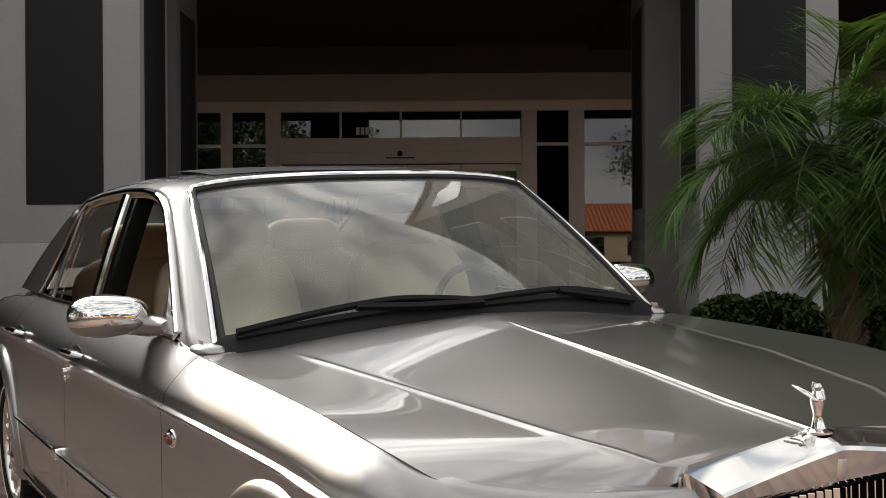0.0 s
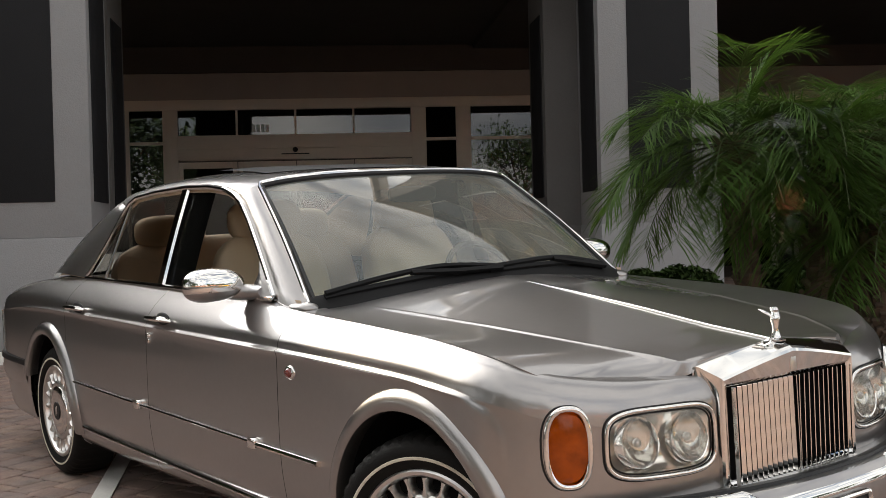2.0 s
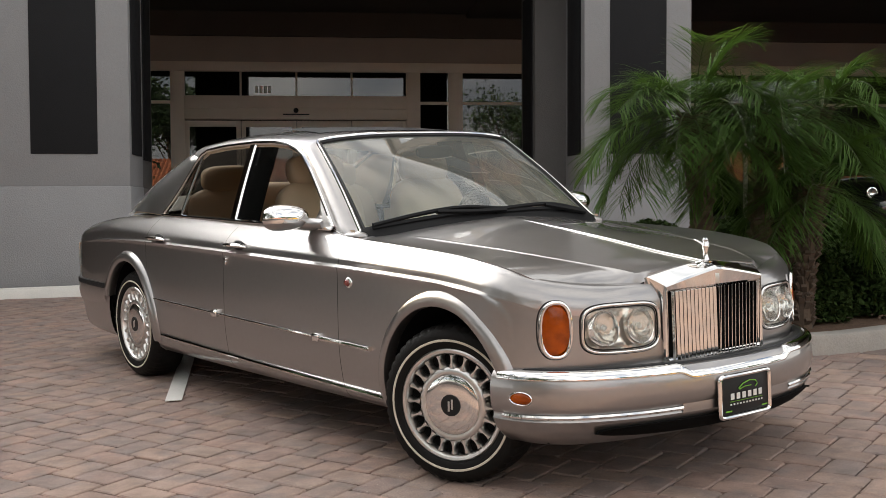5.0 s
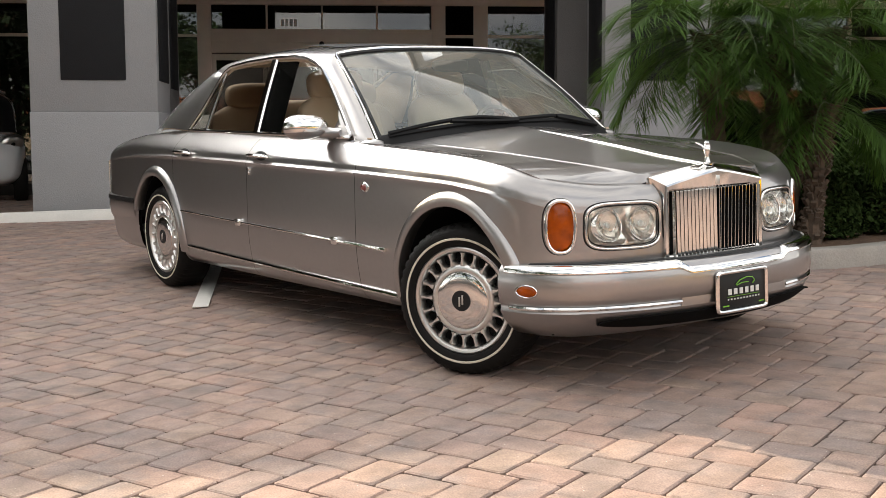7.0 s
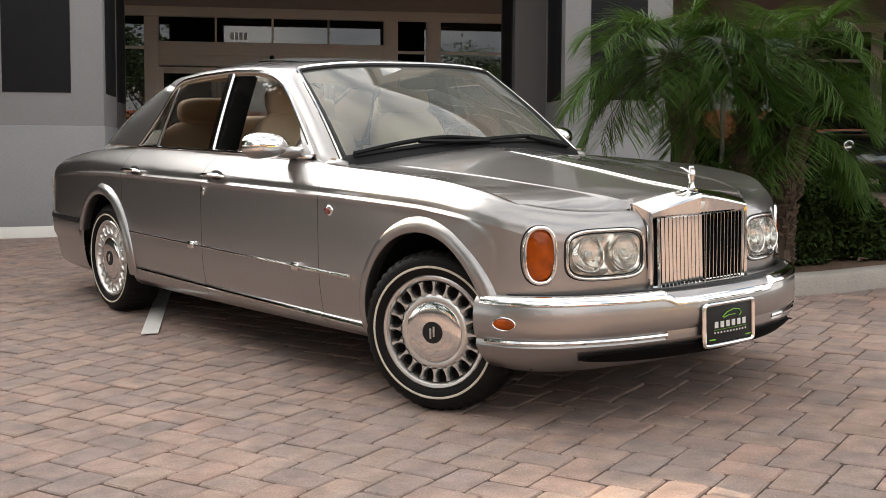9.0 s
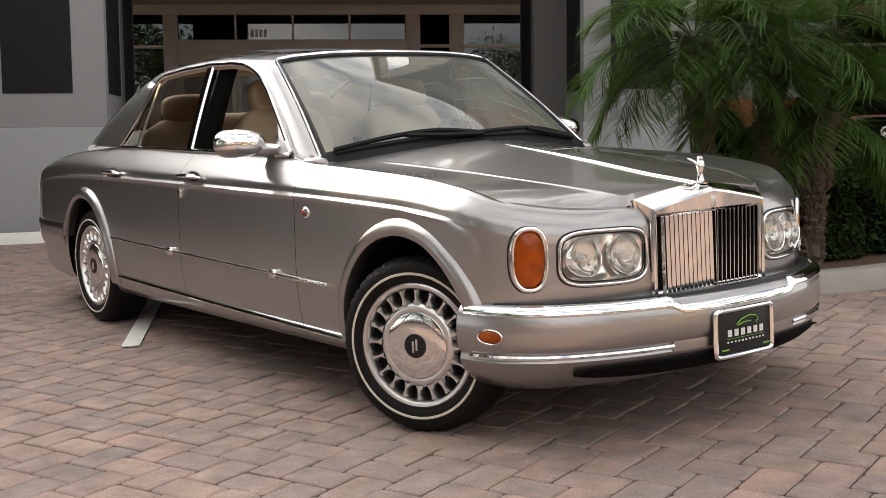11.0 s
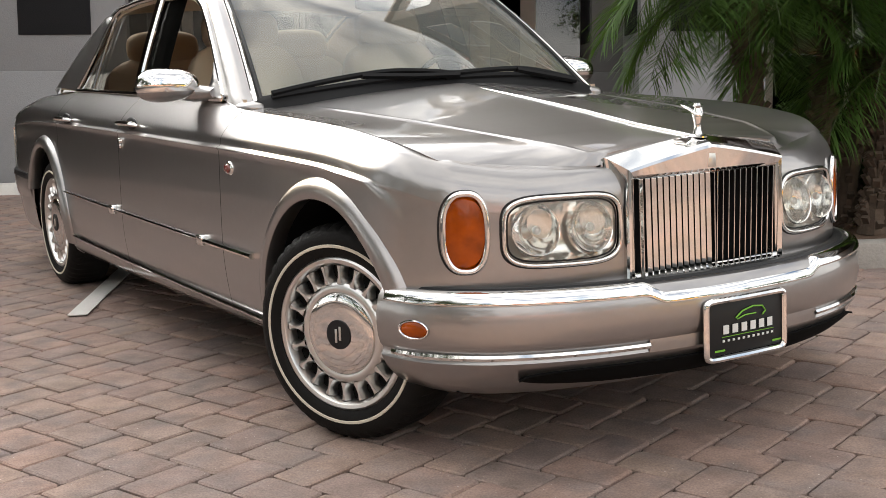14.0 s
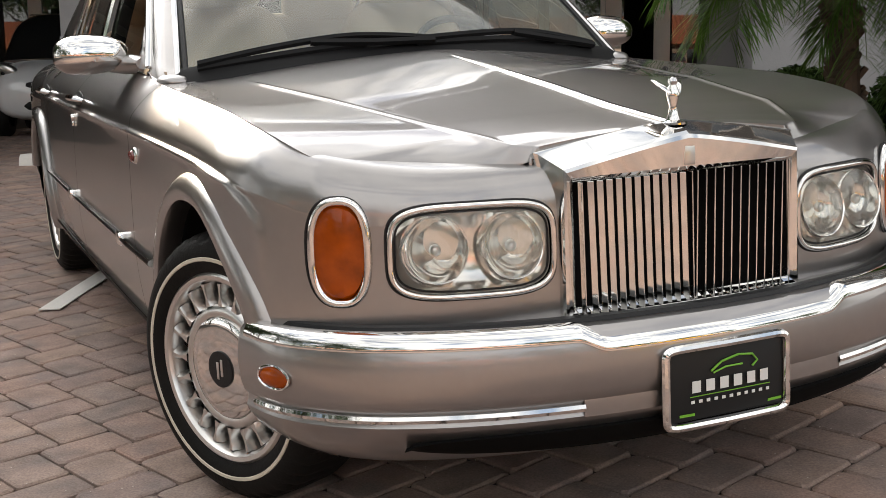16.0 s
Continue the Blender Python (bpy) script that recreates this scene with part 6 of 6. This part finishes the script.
small_car("parked_saloon", "white saloon parked across the lane", WHITE_PAINT, pose(1.2, -36.5, 0.0, 0, 0, 90), SALOON_BODY, SALOON_CAB, (-1.35, 1.4), 0.92, 0.33, "parked cars")

dark = small_car("portico_saloon", "black saloon with round headlamps parked under the portico", DARK_PAINT, pose(7.71, 13.63, gz(7.7, 13.6), 0, 0, -90), SALOON_BODY, SALOON_CAB, (-1.35, 1.4), 0.92, 0.33)
for y in (-0.74, 0.74):
    bm = bmesh.new()
    add_lathe(bm, [(0.085, 0.02), (0.085, -0.010), (0.070, -0.014), (0.055, 0.0), (0.03, 0.012), (0.0, 0.014)], 28, Matrix.Translation((2.20, y, 0.70)) @ pose(0, 0, 0, 0, 0, 90))
    part("headlamp", bm, CHROME, dark, "round chrome-ringed headlamp")


# ---- across the lane: low tiled buildings and trees; added unseen trees around ----
def tiled_building(x0, x1, y0, y1, wall, ridge, eaves=0.6):
    b = root("tiled_building", "low cream building with a sunlit terracotta tiled roof", "building", pose((x0 + x1) / 2, y0, 0), group="buildings across the lane")
    w, d = (x1 - x0) / 2, y0 - y1
    part("wall", box(-w, w, -d, 0, 0, wall), STUCCO, b)
    rows = []
    n = int(w * 2 / 0.30)
    for i in range(n * 4 + 1):
        x = -w - eaves + (2 * w + 2 * eaves) * i / (n * 4)
        bump = 0.04 * math.sin(i * math.pi / 2)
        rows.append([Vector((x, eaves, wall - 0.12 + bump)), Vector((x, -d / 2, ridge + bump)), Vector((x, -d - eaves, wall - 0.12 + bump))])
    part("roof", grid(rows), ROOF_TILE, b, "barrel-tiled terracotta roof")
    k = 0
    x = -w + 1.0
    while x < w - 2:
        part("window", box(x, x + 1.6, -0.03, 0.02, 0.4, wall - 0.5, 0.01), DARK_GLASS, b)
        part("awning", box(x - 0.2, x + 1.8, 0.0, 0.9, wall - 0.55, wall - 0.48, 0.01, None), RED_PAINT, b) if k % 3 == 1 else None
        x += 3.2
        k += 1
    return b


tiled_building(-62, -22, -44, -56, 2.4, 4.6)
tiled_building(-19, 22, -42, -54, 2.2, 4.2)
tiled_building(27, 64, -45, -58, 2.6, 4.9)


def tree(x, y, h, r, seed, low=0.55):
    """A broad tree: tapered trunk, limbs and a crown of leaf clumps with gaps."""
    rng = random.Random(seed)
    t = root("street_tree", "broad leafy tree out of direct view", "tree", pose(x, y, 0), group="trees across the lane")
    bm = bmesh.new()
    add_tube(bm, [(0, 0, 0), (0.1, 0, h * 0.25), (0.0, 0.1, h * 0.5)], [0.22, 0.17, 0.12], n=10)
    ends = []
    for k in range(9):
        a = k * 2.4 + rng.uniform(-0.3, 0.3)
        e = Vector((math.cos(a) * r * rng.uniform(0.35, 0.75), math.sin(a) * r * rng.uniform(0.35, 0.75), h * rng.uniform(low, 0.92)))
        add_tube(bm, [(0, 0.05, h * rng.uniform(0.3, 0.5)), (e.x * 0.5, e.y * 0.5, e.z * 0.8), e], [0.09, 0.05, 0.02], n=6)
        ends.append(e)
    part("trunk", bm, BARK, t)
    bm = bmesh.new()
    for e in ends + [e * 0.6 + Vector((0, 0, h * 0.3)) for e in ends]:
        for _ in range(170):
            d = Vector((rng.gauss(0, 1), rng.gauss(0, 1), rng.gauss(0, 0.7)))
            d = d.normalized() * (rng.random() ** 0.4) * r * 0.42
            m = Matrix.Translation(e + d) @ Euler((rng.uniform(-1, 1), rng.uniform(-1, 1), rng.uniform(0, 6.28))).to_matrix().to_4x4()
            L = rng.uniform(0.10, 0.22)
            bm.faces.new([bm.verts.new(m @ Vector(c)) for c in ((-L, 0, 0), (0, -L * 0.6, 0), (L, 0, 0), (0, L * 0.6, 0))])
    part("crown", bm, TREE_LEAF, t, sharp=180)
    return t


for k, (x, y, h, r) in enumerate(((-34, -38, 8.5, 3.8), (-20.5, -40, 7.0, 3.0), (-13, -60, 10, 4.5), (3, -58, 9, 4.2), (16, -60, 11, 4.8), (24.5, -41, 7.5, 3.2), (38, -39, 8.5, 3.8), (-48, -62, 11, 5), (48, -62, 10, 4.8))):
    tree(x, y, h, r, 70 + k)
rng = random.Random(17)
# tree belt out of view, placed to dim the low southern sky
for k, x in enumerate((-40, -31, -17, -9, 13, 22, 34)):
    tree(x + rng.uniform(-1.2, 1.2), -29 + rng.uniform(-2.5, 2.5), rng.uniform(6.5, 9.0), rng.uniform(2.8, 3.8), 170 + k)
# unseen rows west and east, added to block low sky light
for k in range(7):
    tree(-13.0 + rng.uniform(-1, 1), 4.2 - 4.3 * k + rng.uniform(-1, 1), rng.uniform(8.5, 10.5), rng.uniform(3.8, 4.6), 270 + k, 0.15)
    tree(34.0 + rng.uniform(-2, 2), 2.0 - 6.0 * k + rng.uniform(-1, 1), rng.uniform(6.0, 7.5), rng.uniform(3.0, 3.6), 290 + k, 0.3)
# unseen tall trees added north-west, to darken what the doors reflect
for k, (x, y) in enumerate(((-18.5, 4.6), (-20.5, 8.6), (-19.5, 12.2), (-23.0, 5.0), (-23.5, 14.0), (-16.8, 1.2), (-25.5, 9.5))):
    tree(x, y, rng.uniform(11.0, 13.0), rng.uniform(3.9, 4.5), 320 + k, 0.10)


# ---- pavers in a herringbone bond ----
PL, PW = 0.2182, 0.1451
PAX = radians(-40.98)
A_DIR, B_DIR = Vector((math.cos(PAX), math.sin(PAX))), Vector((-math.sin(PAX), math.cos(PAX)))
P_ORG = Vector((-0.1266, -1.6832))


def paver_mesh(l, w, rng):
    """A tumbled block: worn corners, a rounded, uneven arris and tight sides."""
    def ring(e, c, z, jit):
        pts = ((e + c, e), (l - e - c, e), (l - e, e + c), (l - e, w - e - c), (l - e - c, w - e), (e + c, w - e), (e, w - e - c), (e, e + c))
        return [(x + rng.uniform(-jit, jit), y + rng.uniform(-jit, jit), z + rng.uniform(-jit, jit) * 0.5) for x, y in pts]
    verts = ring(0.0018, 0.010, -0.020, 0.0004) + ring(0.0032, 0.011, -0.0042, 0.0014) + ring(0.0105, 0.012, 0.0, 0.0016)
    faces = [tuple(range(16, 24))]
    for r in (0, 8):
        for k in range(8):
            n = (k + 1) % 8
            faces.append((r + k, r + n, r + 8 + n, r + 8 + k))
    return verts, faces


SLOPE = Matrix.Rotation(radians(-2.0), 4, 'Y') @ Matrix.Rotation(radians(2.4), 4, 'X')
rng = random.Random(3)
SHAPES = [paver_mesh(PL, PW, rng) for _ in range(24)]
SINGLE = []
for v, f in SHAPES:
    me = bpy.data.meshes.new("paver")
    me.from_pydata(v, [], f)
    me.materials.append(PAVER)
    SINGLE.append(me)
joined_v, joined_f = [], []
far_v, far_f = [], []
singles = 0
REACH = 60
for i in range(-REACH, REACH + 1):
    for k in range(-REACH, REACH + 1):
        for kind in (0, 1):
            a0 = i * PW + k * PL
            b0 = i * PW - k * PL
            if kind == 0:
                c = Matrix.Identity(4)
                off = (a0, b0)
                ang = 0.0
            else:
                off = (a0 + PW, b0 + PW)
                ang = math.pi / 2
            o = P_ORG + A_DIR * off[0] + B_DIR * off[1]
            if not (-7.5 < o.x < 7.5 and -8.8 < o.y < 12.5):
                continue
            if o.y > 1.98 + max(0.0, o.x - 1.93) * 0.33 and o.x > 1.08 and o.y < 6.5:
                continue
            tilt = rng.uniform(-0.0016, 0.0016)
            m = Matrix.Translation((o.x, o.y, gz(o.x, o.y) + tilt)) @ SLOPE @ Matrix.Rotation(PAX + ang + rng.uniform(-0.006, 0.006), 4, 'Z') @ Matrix.Rotation(rng.uniform(-0.006, 0.006), 4, 'X') @ Matrix.Rotation(0.0 + rng.uniform(-0.004, 0.004), 4, 'Y')
            s = rng.randrange(24)
            if singles < 300 and -2.6 < o.x < -0.75 and -2.3 < o.y < 0.9:
                ob = new("paver", SINGLE[s])
                ob.parent = pavement
                ob.matrix_local = m
                singles += 1
            else:
                n0 = len(joined_v)
                joined_v += [tuple(m @ Vector(v)) for v in SHAPES[s][0]]
                joined_f += [tuple(n0 + q for q in f) for f in SHAPES[s][1]]
me = bpy.data.meshes.new("paver_field")
me.from_pydata(joined_v, [], joined_f)
me.materials.append(PAVER)
field = new("paver_field", me)
field.parent = pavement
tagged(field, "further pink, tan and grey-brown pavers in herringbone", kind="stuff")
